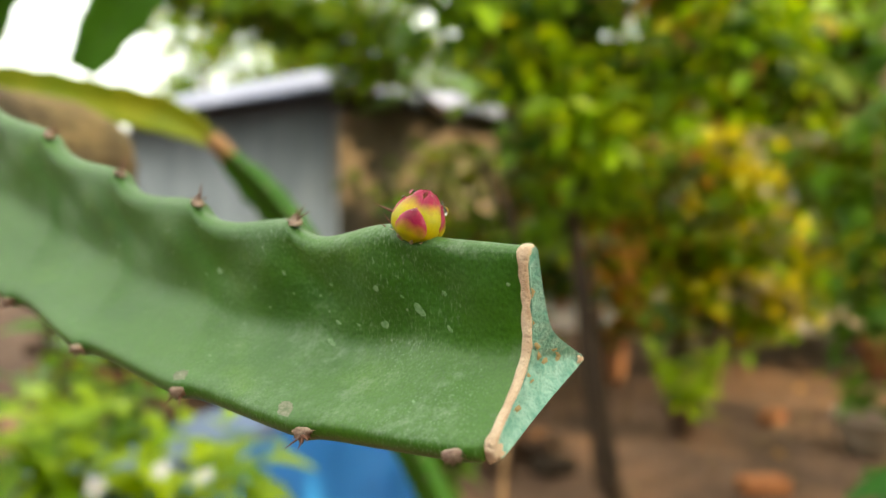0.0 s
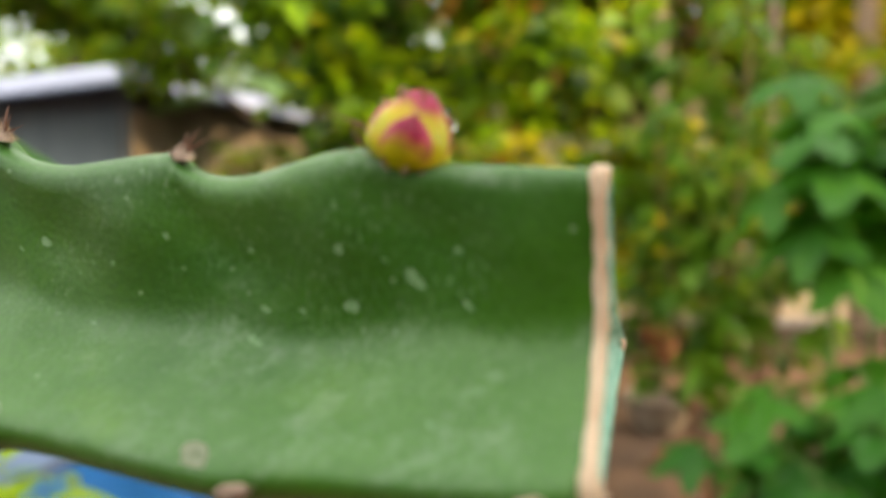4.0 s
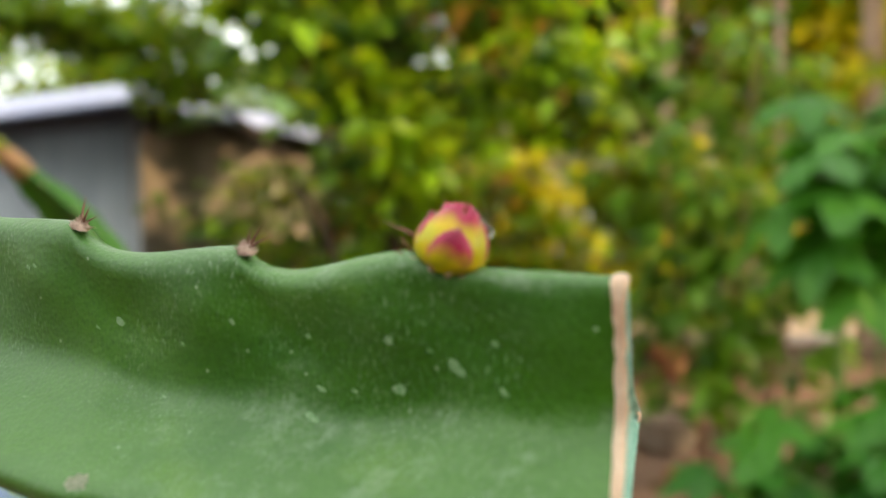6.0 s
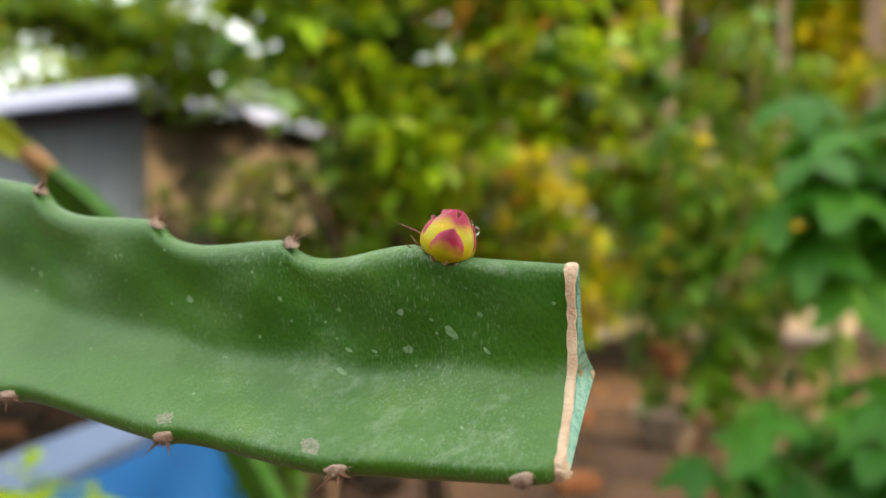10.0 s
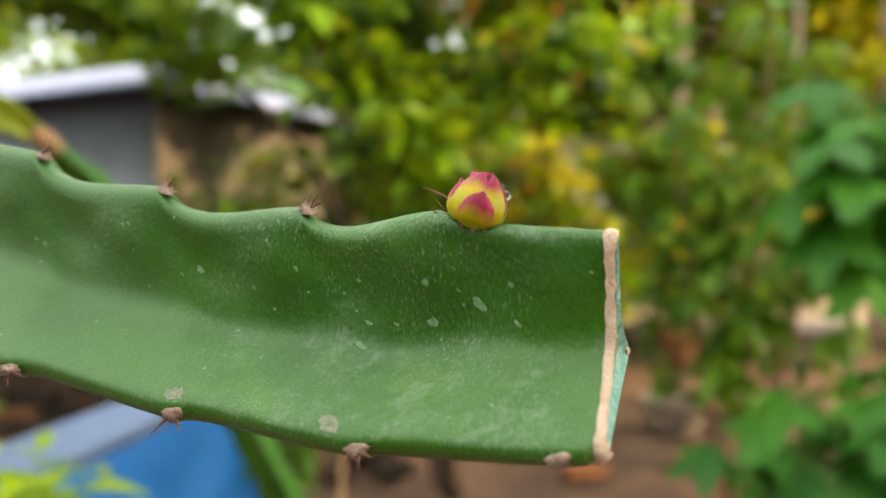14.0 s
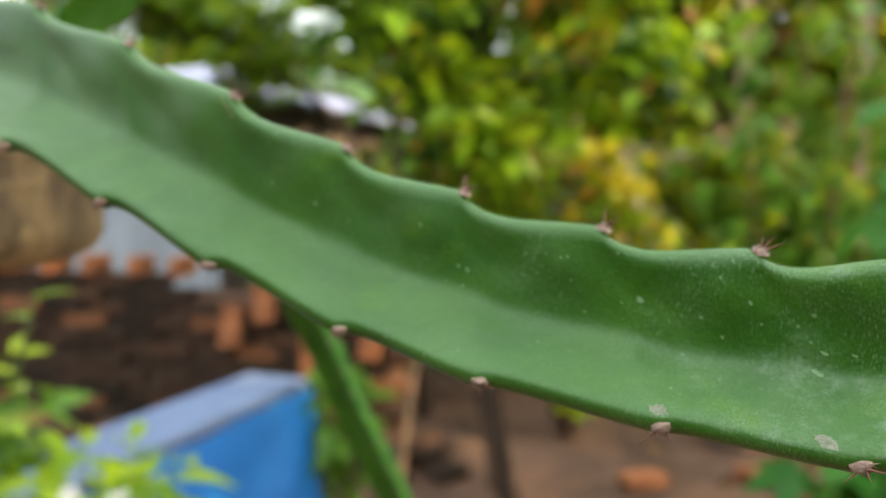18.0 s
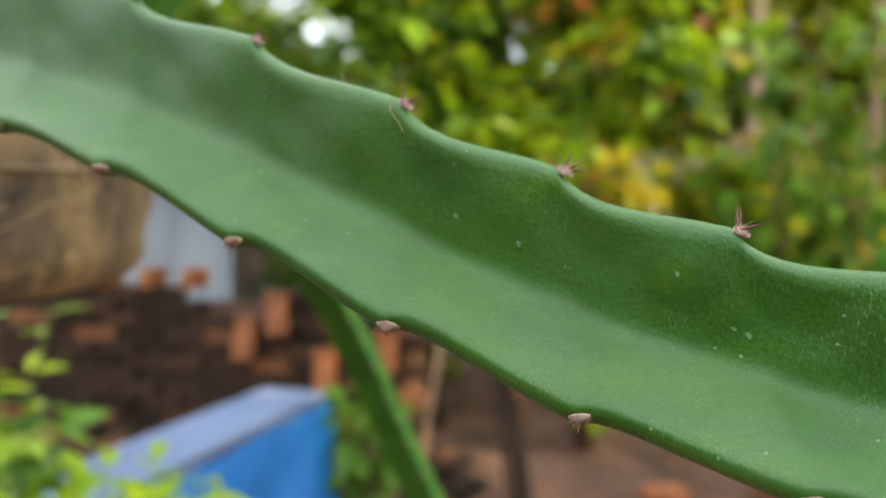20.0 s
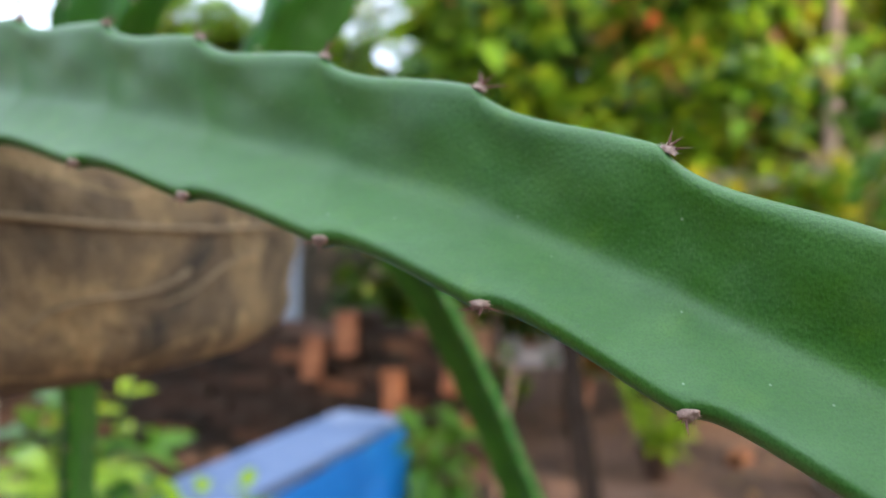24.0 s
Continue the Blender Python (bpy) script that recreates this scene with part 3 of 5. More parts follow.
def spine_mesh(length, radius, bend=0.15):
    pts = [(0, bend * length * (t ** 2), length * t) for t in np.linspace(0, 1, 5)]
    v, f = tube(pts, [radius, radius * 0.85, radius * 0.62, radius * 0.35, radius * 0.06], 6)
    return mesh("spine", v, f, SPINE)


cut_end()


def felt(seed):
    """A domed tuft of felt with short hairs standing out of it."""
    r = random.Random(seed)
    pieces = [lump(0.00165, seed, 0.95, 11, 16, 0.30)]
    for _ in range(70):
        a, w = r.uniform(0, 1.5), r.uniform(0, 2 * math.pi)
        d = np.array([math.sin(a) * math.cos(w), math.sin(a) * math.sin(w), math.cos(a)])
        side = unit(np.cross(d, (0.3, 0.5, 0.8)))
        up = np.cross(d, side)
        root, end = d * 0.0013, d * r.uniform(0.0019, 0.0027) + np.array([r.uniform(-4, 4), r.uniform(-4, 4), r.uniform(-1, 5)]) * 1e-4
        pieces.append(([root + side * 0.00013, root - side * 0.00007 + up * 0.00011, root - side * 0.00007 - up * 0.00011, end], [(0, 1, 3), (1, 2, 3), (2, 0, 3)]))
    return joined(pieces)


LUMPS = [mesh("areole", *felt(s), AREOLE, fix=True) for s in range(4)]
SPINES = [spine_mesh(0.0060, 0.00042), spine_mesh(0.0068, 0.00044, 0.05), spine_mesh(0.0050, 0.00040, 0.25)]


UPPER_FAN = ((-12, 0), (32, 0), (62, 0), (30, 100))      # tilt from the rib, and turn round it, of each spine
LOWER_FAN = ((4, 0), (68, 180), (58, 20), (40, 90))


def areole(at, outward, along, seed, scale=1.0, spines=3, parent=None, long=1.0, fan=UPPER_FAN, flat=1.0):
    """A felted tuft with its spines, set on a rib."""
    r = random.Random(seed)
    z = Vector(outward).normalized()
    x = Vector(along) - Vector(along).project(z)
    x.normalize()
    y = z.cross(x)
    turn = Matrix((x, y, z)).transposed().to_4x4()
    tuft = placed("areole", LUMPS[seed % 4], parent, Matrix.Translation(at) @ turn @ pose(0, 0, 0, 0, 0, r.uniform(-20, 20)) @ Matrix.Diagonal((scale * 1.15, 0.85 * scale, scale * 0.8 * flat, 1)))
    for k in range(spines):
        tilt, way = fan[k]
        sp = new("spine", SPINES[(seed + k) % 3])
        sp.parent = tuft
        sp.matrix_basis = pose(r.uniform(-5, 5) * 1e-4, r.uniform(-4, 4) * 1e-4, 0.0007, 0, tilt + r.uniform(-9, 9), way + r.uniform(-28, 28)) @ Matrix.Scale(long * r.uniform(0.75, 1.1), 4)
    return tuft


def stem_areoles():
    centre = (TOP + LOW + BACK) / 3
    step = ARC + FACE
    for line, areoles, deep, first in ((TOP, UPPER, 0, 2), (LOW, LOWER, 1, 1)):
        for k in range(first, len(areoles)):
            i = min(k * N_SPAN, len(RINGS) - 1)
            o = unit(line[i] - centre[i])
            tip = unit(line[max(0, i - 4)] - line[i])
            if deep == 0:
                areole(RINGS[i][ARC // 2 + 1] + tip * 0.0012 - o * 0.0009, unit(o + 0.45 * tip), tip, k * 7, 1.0, 3 if k % 4 else 4, STEM, 0.92, UPPER_FAN, 1.1)
            else:
                areole(RINGS[i][step + 2] + tip * 0.0004 - o * 0.0006, unit(o + 0.1 * tip + np.array([0, -0.15, -0.6])), tip, k * 7 + 3, 1.02, 0 if k == 1 else 3 - k % 2, STEM, 0.74, LOWER_FAN, 1.1)
    for k in range(1, 15):
        i = min(len(BACK) - 1, k * N_SPAN - 9)
        o = unit(BACK[i] - centre[i])
        areole(BACK[i] - o * 0.0008, o, unit(BACK[max(0, i - 4)] - BACK[i]), k * 5 + 1, 1.0, 3, STEM)


stem_areoles()


def face_point(i, v):
    """A place on the front face: ring i (may lie between two), v from the upper rib to the lower; and its normal."""
    i0 = int(i)
    q = i - i0
    a = RINGS[i0] * (1 - q) + RINGS[i0 + 1] * q
    s = ARC - 1 + v * (FACE + 1)
    k = int(s)
    p = a[k] + (a[k + 1] - a[k]) * (s - k)
    w = unit(a[k + 1] - a[k])
    t = unit(RINGS[i0 + 1].mean(axis=0) - RINGS[i0].mean(axis=0))
    nrm = unit(np.cross(w, t))
    return p, (nrm if nrm[1] < 0 else -nrm), t, w


def spots():
    """Chalky water marks on the front face: along the stem, across it, size in millimetres."""
    r = random.Random(5)
    marks = [(24, 0.35, 2.6), (32, 0.41, 1.9), (42.5, 0.53, 1.7), (2.5, 0.15, 0.9), (30, 0.24, 1.4), (17, 0.22, 1.3), (40.5, 0.40, 1.2), (37, 0.40, 0.9), (63, 0.24, 1.6),
             (19, 0.41, 1.6), (47.5, 0.22, 0.9), (39.5, 0.18, 0.9), (28, 0.83, 0.8), (59.5, 0.53, 0.7), (73, 0.15, 0.8), (90.5, 0.37, 0.8), (26, 0.29, 0.7),
             (72, 0.14, 0.7), (96, 0.20, 1.0), (116, 0.34, 1.0), (89, 0.38, 1.1), (124.5, 0.31, 0.9), (55, 0.30, 0.6), (66, 0.34, 0.6), (80, 0.26, 0.6), (12, 0.60, 0.6), (46.4, 0.975, 4.2), (65.4, 0.98, 3.6)]
    for i, v, mm in marks:
        p, nrm, t, w = face_point(i, v)
        cork = mm > 2.9
        n = 30 if cork else 16
        ring = []
        ph = r.uniform(0, 6)
        for k in range(n):
            a = 2 * math.pi * k / n
            rad = mm * 0.00041 * (1 + 0.16 * math.sin(2 * a + ph) + 0.12 * math.sin(3 * a + 2 * ph) + (r.uniform(-0.14, 0.12) if cork else r.uniform(-0.06, 0.06)))
            ring.append((math.cos(a) * rad * 1.25 / 0.00150, math.sin(a) * rad * 0.95 / 0.033))
        vv = [p + nrm * 0.00004]
        for share, lift in ((0.5, 0.00004), (0.96, 0.00003), (1.0, -0.0002)):
            for di, dv in ring:
                q, qn, _t, _w = face_point(max(0.0, i + di * share), min(0.999, v + dv * share))
                vv.append(q + qn * lift)
        ff = [(0, 1 + k, 1 + (k + 1) % n) for k in range(n)] + [(1 + s * n + k, 1 + (s + 1) * n + k, 1 + (s + 1) * n + (k + 1) % n, 1 + s * n + (k + 1) % n) for s in range(2) for k in range(n)]
        part("corky_patch" if cork else "water_mark", vv, ff, CORK if cork else SPOT, STEM, "rough pinkish-grey corky patch" if cork else "chalky dried water spot", smooth=False, fix=True)


spots()


def scar():
    """A thin healed split below one areole of the upper rib."""
    pts = [RINGS[132][4], RINGS[133][ARC - 1]]
    for i, v in ((133.0, 0.015), (132.5, 0.035), (131.9, 0.05), (131.4, 0.062)):
        p, nrm, t, w = face_point(i, v)
        pts.append(p + nrm * 0.00005)
    part("scar", *tube(spline(pts, 4), [0.00005] + [0.00010] * 19 + [0.00005], 6), CUT_STAIN, STEM, "thin tan healed split")


scar()


def flower_bud():
    """A young bud on the upper rib: a plump body wrapped in bracts, and drops of water."""
    foot = np.array([-0.0022, 0.1268, 1.2920])
    axis = unit(np.array([0.36, -0.08, 1.0]))
    across = unit(np.array([1.0, 0, 0]) - axis * axis[0])
    behind = np.cross(axis, across)
    bud = new("flower_bud")
    bud.parent = STEM
    turn = Matrix((across, behind, axis)).transposed().to_4x4()
    bud.matrix_basis = Matrix.Translation(Vector(foot) - origin(STEM)) @ turn
    tagged(bud, "small yellow flower bud with magenta bract tips")
    H, W = 0.0096, 0.0047

    def radius(t):
        return W * float(np.interp(t, (0, 0.06, 0.16, 0.30, 0.42, 0.56, 0.70, 0.82, 0.92, 0.97, 1.0), (0.50, 0.74, 0.92, 1.0, 1.0, 0.91, 0.75, 0.57, 0.41, 0.30, 0.12)))

    def scale_leaf(name, at, t0, t1, spread, lift, mat, thick=0.00030, flare=0.0, blunt=0.62):
        """A pointed fleshy scale that hugs the bud from height t0 to its tip at t1; flare bends the tip outwards."""
        v, uv, nu, nv = [], [], 13, 15
        for side in (1, 0):
            for j in range(nv):
                q = j / (nv - 1)
                t = t0 + (t1 - t0) * q
                half = spread * (1 - max(0.0, (q - blunt) / (1 - blunt)) ** 1.9) ** 0.7 * (0.72 + 0.28 * min(1, q / 0.3))
                for i in range(nu):
                    u = -1 + 2 * i / (nu - 1)
                    a = radians(at) + u * half
                    r = radius(min(t, 1.0)) * (0.97 + lift * (1 - 0.75 * u * u)) + (thick if side else 0.0) * (1 - u ** 6) * (1 - 0.6 * q) + flare * q ** 4
                    r += 0.00010 * noise.noise((a * 3 + at, t * 6, lift * 40))
                    v.append((r * math.cos(a), r * math.sin(a), H * t - 0.0003 * u * u * q))
                    uv.append((0.5 + 0.5 * u, q))
        m = nu * nv
        f = [(j * nu + i, j * nu + i + 1, (j + 1) * nu + i + 1, (j + 1) * nu + i) for j in range(nv - 1) for i in range(nu - 1)]
        f += [tuple(m + k for k in reversed(q)) for q in f]
        rim = [i for i in range(nu)] + [j * nu + nu - 1 for j in range(1, nv)] + [(nv - 1) * nu + i for i in range(nu - 2, -1, -1)] + [j * nu for j in range(nv - 2, 0, -1)]
        f += [(rim[k], rim[(k + 1) % len(rim)], m + rim[(k + 1) % len(rim)], m + rim[k]) for k in range(len(rim))]
        me = mesh(name, v, f, mat, fix=True)
        layer = me.uv_layers.new(name="along")
        for loop in me.loops:
            layer.data[loop.index].uv = uv[loop.vertex_index]
        ob = new(name, me)
        ob.parent = bud
        return ob

    scale_leaf("bud_body", 90, 0.0, 1.0, math.pi, -0.04, BRACT, blunt=0.999)
    # turn round the bud (-90 faces the open yard's near side), foot, tip, half width, lift
    for at, t0, t1, spread, lift, mat, flare in (
            (90, 0.05, 0.98, 1.15, 0.0, BRACT, 0.0), (165, 0.04, 0.97, 1.05, 0.01, BRACT, 0.0), (20, 0.04, 0.96, 1.05, 0.01, BRACT, 0.0),
            (-48, 0.03, 1.01, 1.05, 0.03, BRACT, 0.0), (-132, 0.03, 1.0, 1.15, 0.06, BRACT, 0.0),
            (-178, 0.02, 0.74, 0.62, 0.075, BRACT_RED, 0.0004), (2, 0.06, 0.82, 0.46, 0.07, BRACT_RED, 0.0004), (70, 0.02, 0.66, 0.6, 0.08, BRACT_RED, 0.0003)):
        scale_leaf("bract", at, t0, t1, spread, lift, mat, flare=flare, blunt=0.62 if mat is BRACT else 0.4)
    scale_leaf("bract", -92, -0.02, 0.68, 0.78, 0.12, BRACT_RED, 0.0005, 0.0002, 0.36)
    r = random.Random(8)
    drop = mesh("water_drop", *lump(0.00056, 2, 0.95, 10, 14, 0.0), water, fix=True)
    for a, t, big, off in ((2, 0.72, 1.5, 1.14), (-92, 0.60, 1.15, 1.21), (-150, 0.86, 1.1, 1.14), (-172, 0.70, 0.8, 1.14), (15, 0.84, 0.7, 1.14), (-60, 0.93, 0.6, 1.10)):
        d = new("water_drop", drop)
        d.parent = bud
        rr = radius(t) * off + 0.0001
        n_ = Vector((math.cos(radians(a)), math.sin(radians(a)), 0.35)).normalized()
        d.matrix_basis = Matrix.Translation((rr * math.cos(radians(a)), rr * math.sin(radians(a)), H * t)) @ n_.to_track_quat("Z", "Y").to_matrix().to_4x4() @ Matrix.Scale(big, 4)
    # papery brown wisps round its foot
    for k in range(9):
        a = radians(-170 + 40 * k + r.uniform(-12, 12))
        d0 = np.array([math.cos(a), math.sin(a), 0])
        pts = [d0 * 0.0024 + (0, 0, -0.0003), d0 * 0.0035 + (0, 0, 0.0001), d0 * r.uniform(0.0040, 0.0047) + (0, 0, r.uniform(0.0002, 0.0012))]
        w = new("husk", mesh("husk", *tube(spline(pts, 3), [0.00042, 0.0004, 0.00036, 0.0003, 0.00022, 0.00013, 0.00005], 6), AREOLE))
        w.parent = bud
    return bud


flower_bud()
part("spine", *tube([(-0.0048, 0.1290, 1.2955), (-0.0068, 0.1284, 1.2971), (-0.0102, 0.1276, 1.2986)], [0.00034, 0.00026, 0.00004], 6), SPINE, STEM)
part("spine", *tube([(-0.0045, 0.1285, 1.2938), (-0.0068, 0.1278, 1.2948), (-0.0080, 0.1272, 1.2966)], [0.00028, 0.0002, 0.00004], 6), SPINE, STEM)
bud_tuft_at = np.array([-0.0050, 0.1278, 1.2921])
tuft = areole(bud_tuft_at, (-0.5, -0.1, 0.85), (1, 0, 0), 12, 0.65, 0, STEM)
for tilt, way, ln in ((48, 172, 1.25), (66, 205, 0.55), (75, 150, 0.6)):
    sp = new("spine", SPINES[1])
    sp.parent = tuft
    sp.matrix_basis = pose(0, 0, 0.0005, 0, tilt * 0.4, way - 10) @ Matrix.Scale(ln, 4)
areole((0.0009, 0.1254, 1.2911), (0.3, -0.8, 0.5), (1, 0, 0), 9, 0.6, 0, STEM)


# ---- the other stems of the plant, over a tyre on a post ----
def side_stem(name, line, width, mat, label, turn=0.0, taper=0.35, tip_start=True, deep=0.12, spacing=0.035, kind_cut=False):
    """A three-ribbed stem along a line of points; the first end is its tip."""
    p = spline(line, 14)
    seglen = np.r_[0, np.cumsum(np.linalg.norm(np.diff(p, axis=0), axis=1))]
    tang = np.gradient(p, axis=0)
    ref = np.array([0.0, -1.0, 0.15])
    rings, ribs = [], []
    for i in range(len(p)):
        t = unit(tang[i])
        a = unit(ref - t * (ref @ t))
        b = np.cross(t, a)
        s = seglen[i]
        w = width * (min(1.0, (0.25 + s / (width * 1.6)) ** 0.6) if tip_start else 1.0)
        e = (seglen[-1] - s) / width
        w *= min(1.0, 0.45 + 0.55 * e / 1.2) if e < 1.2 else 1.0
        pts = []
        for j in range(3):
            ang = radians(turn + 120 * j)
            g = ((s + j * spacing / 3) % spacing) / spacing
            r = 0.56 * w * (1 - deep * math.sin(math.pi * g ** 0.5) ** 1.3)
            pts.append(p[i] + r * (math.cos(ang) * a + math.sin(ang) * b))
        ribs.append(pts)
        rings.append(section(pts[0], pts[1], pts[2], [w * 0.16] * 3, [w * 0.06] * 3, m=5))
    rings = np.array(rings)
    m = rings.shape[1]
    base = thing(name, p[-1], label, "cactus stem", "stems of the cactus plant")
    f = [(i * m + k, i * m + (k + 1) % m, (i + 1) * m + (k + 1) % m, (i + 1) * m + k) for i in range(len(p) - 1) for k in range(m)]
    f += [tuple(range(m)), tuple(range((len(p) - 1) * m, len(p) * m))]
    part("stem_body", rings.reshape(-1, 3), f, mat, base, fix=True)
    for j in range(3):
        nxt = spacing * (1 - j / 3)
        for i in range(1, len(p) - 1):
            if seglen[i] >= nxt:
                nxt += spacing
                o = ribs[i][j] - p[i]
                areole(ribs[i][j], unit(o), -tang[i], i + j, 0.9, 2, base)
    return base


side_stem("dragon_fruit_stem", [(-0.09, 0.95, 0.70), (-0.145, 0.92, 0.82), (-0.198, 0.89, 0.95), (-0.248, 0.87, 1.06), (-0.290, 0.85, 1.16), (-0.350, 0.80, 1.285), (-0.412, 0.763, 1.364)],
          0.047, SKIN_FAR, "hanging dark green cactus stem below a woody joint", 25)
side_stem("dragon_fruit_stem", [(-0.418, 0.757, 1.374), (-0.455, 0.735, 1.395), (-0.51, 0.70, 1.408), (-0.57, 0.65, 1.417), (-0.66, 0.58, 1.420)],
          0.046, SKIN_YELLOW, "yellowing cactus stem arching off the tyre", 60, tip_start=True)
joint = thing("stem_joint", (-0.414, 0.760, 1.369), "woody brown joint between two cactus stems", "stem joint")
part("joint_bark", *tube(spline([(-0.424, 0.754, 1.379), (-0.414, 0.760, 1.369), (-0.402, 0.768, 1.355)], 5), [0.008, 0.009, 0.0095, 0.010, 0.0105, 0.011, 0.011, 0.0105, 0.010, 0.009, 0.008], 10), JOINT, joint)
side_stem("dragon_fruit_stem", [(-0.475, 0.61, 1.43), (-0.455, 0.62, 1.475), (-0.425, 0.63, 1.53), (-0.385, 0.64, 1.60), (-0.36, 0.66, 1.68), (-0.40, 0.69, 1.75), (-0.50, 0.70, 1.74), (-0.60, 0.66, 1.62), (-0.64, 0.62, 1.40)],
          0.075, SKIN_FAR, "upright cactus stem bending over with its tip hanging", 10, spacing=0.045)
side_stem("dragon_fruit_stem", [(-0.60, 0.60, 1.44), (-0.575, 0.59, 1.49), (-0.545, 0.58, 1.55), (-0.53, 0.58, 1.64), (-0.57, 0.60, 1.72), (-0.66, 0.62, 1.70), (-0.72, 0.58, 1.56), (-0.72, 0.54, 1.40)],
          0.085, SKIN_FAR, "broad dark green cactus stem drooping at its tip", 50, spacing=0.045)
side_stem("dragon_fruit_stem", [(-0.60, 0.60, 0.80), (-0.61, 0.61, 0.95), (-0.62, 0.62, 1.12), (-0.62, 0.62, 1.20), (-0.62, 0.60, 1.262)],
          0.034, SKIN_FAR, "dark green cactus stem hanging under the tyre", 15)

TYRE_C = (-0.700, 0.500)


def tyre():
    base = thing("tyre", (*TYRE_C, 1.275), "worn dusty brown tyre lying flat on a post", "tyre")
    R, h, cz = 0.297, 0.142, 1.322
    prof = []
    for k in range(28):
        a = 2 * math.pi * k / 28
        c, s = math.cos(a), math.sin(a)
        x = 0.075 * math.copysign(abs(c) ** 0.55, c)
        z = h / 2 * math.copysign(abs(s) ** 0.6, s)
        prof.append((x, z))
    seg, v = 96, []
    for j in range(seg):
        w = 2 * math.pi * j / seg
        for k, (x, z) in enumerate(prof):
            r = R - 0.075 + x
            n_ = noise.noise((math.cos(w) * 5, math.sin(w) * 5, z * 20))
            groove = 0.0045 if (x > 0.06 and (abs(z - 0.008) < 0.006 or abs(z + 0.03) < 0.004)) else 0.0
            r += 0.004 * n_ - groove
            v.append((TYRE_C[0] + r * math.cos(w), TYRE_C[1] + r * math.sin(w), cz + z + 0.003 * n_))
    m = len(prof)
    f = [(j * m + k, ((j + 1) % seg) * m + k, ((j + 1) % seg) * m + (k + 1) % m, j * m + (k + 1) % m) for j in range(seg) for k in range(m)]
    part("casing", v, f, RUBBER, base, fix=True)
    # a raised bead round the outer wall, and slanting ribs of the tread
    pts = [(TYRE_C[0] + (R + 0.001) * math.cos(w), TYRE_C[1] + (R + 0.001) * math.sin(w), cz + 0.016 + 0.004 * math.sin(5 * w)) for w in np.linspace(0, 2 * math.pi, 97)]
    part("bead", *tube(pts, 0.0017, 6, cap=False), RUBBER_LIGHT, base)
    rr_ = random.Random(4)
    for k in range(17):
        w0, slant, z0 = 2 * math.pi * (k + rr_.uniform(-0.3, 0.3)) / 17, rr_.uniform(-0.45, 0.45), rr_.uniform(-0.01, 0.012)
        drop = rr_.uniform(0.025, 0.055)
        pts = [(TYRE_C[0] + (R - 0.0012 - 0.006 * q * q) * math.cos(w0 + slant * q), TYRE_C[1] + (R - 0.0012 - 0.006 * q * q) * math.sin(w0 + slant * q), cz + z0 - drop * q + 0.004 * math.sin(7 * q + k)) for q in np.linspace(0, 1, 12)]
        part("tread_rib", *tube(pts, np.linspace(0.0015, 0.0007, 12), 6), RUBBER_LIGHT, base)
    post = thing("post", (*TYRE_C, 0), "square grey concrete post that carries the tyre", "post")
    part("shaft", *box((TYRE_C[0] - 0.06, TYRE_C[1] - 0.06, -0.05), (TYRE_C[0] + 0.06, TYRE_C[1] + 0.06, 1.33), 0.008), CONCRETE, post)
    for a in (0, 1):
        d = (0.26, 0.012) if a == 0 else (0.012, 0.26)
        part("crossbar", *box((TYRE_C[0] - d[0], TYRE_C[1] - d[1], 1.262 + 0.026 * a), (TYRE_C[0] + d[0], TYRE_C[1] + d[1], 1.286 + 0.026 * a), 0.003), BARK, post)


tyre()


# ---- the shed ----
def corrugated(a, b, z0a, z1a, z0b, z1b, pitch=0.075, deep=0.012, mat=None, parent=None, name="wall_sheet"):
    """An upright corrugated sheet from a to b, with its foot and head heights at both ends."""
    a, b = np.array(a, float), np.array(b, float)
    L = np.linalg.norm(b - a)
    t = (b - a) / L
    nrm = np.array([t[1], -t[0]])
    n = max(4, int(L / pitch * 6))
    v = []
    for s in (0.0, -0.0015):
        for i in range(n + 1):
            q = i / n
            off = deep * math.sin(2 * math.pi * q * L / pitch) + s
            xy = a + (b - a) * q + nrm * off
            v += [(*xy, z0a + (z0b - z0a) * q), (*xy, z1a + (z1b - z1a) * q)]
    m = 2 * (n + 1)
    f = [(2 * i, 2 * i + 2, 2 * i + 3, 2 * i + 1) for i in range(n)]
    f += [tuple(m + k for k in reversed(q)) for q in f]
    f += [(2 * i + 1, 2 * i + 3, m + 2 * i + 3, m + 2 * i + 1) for i in range(n)]
    return part(name, v, f, mat, parent)


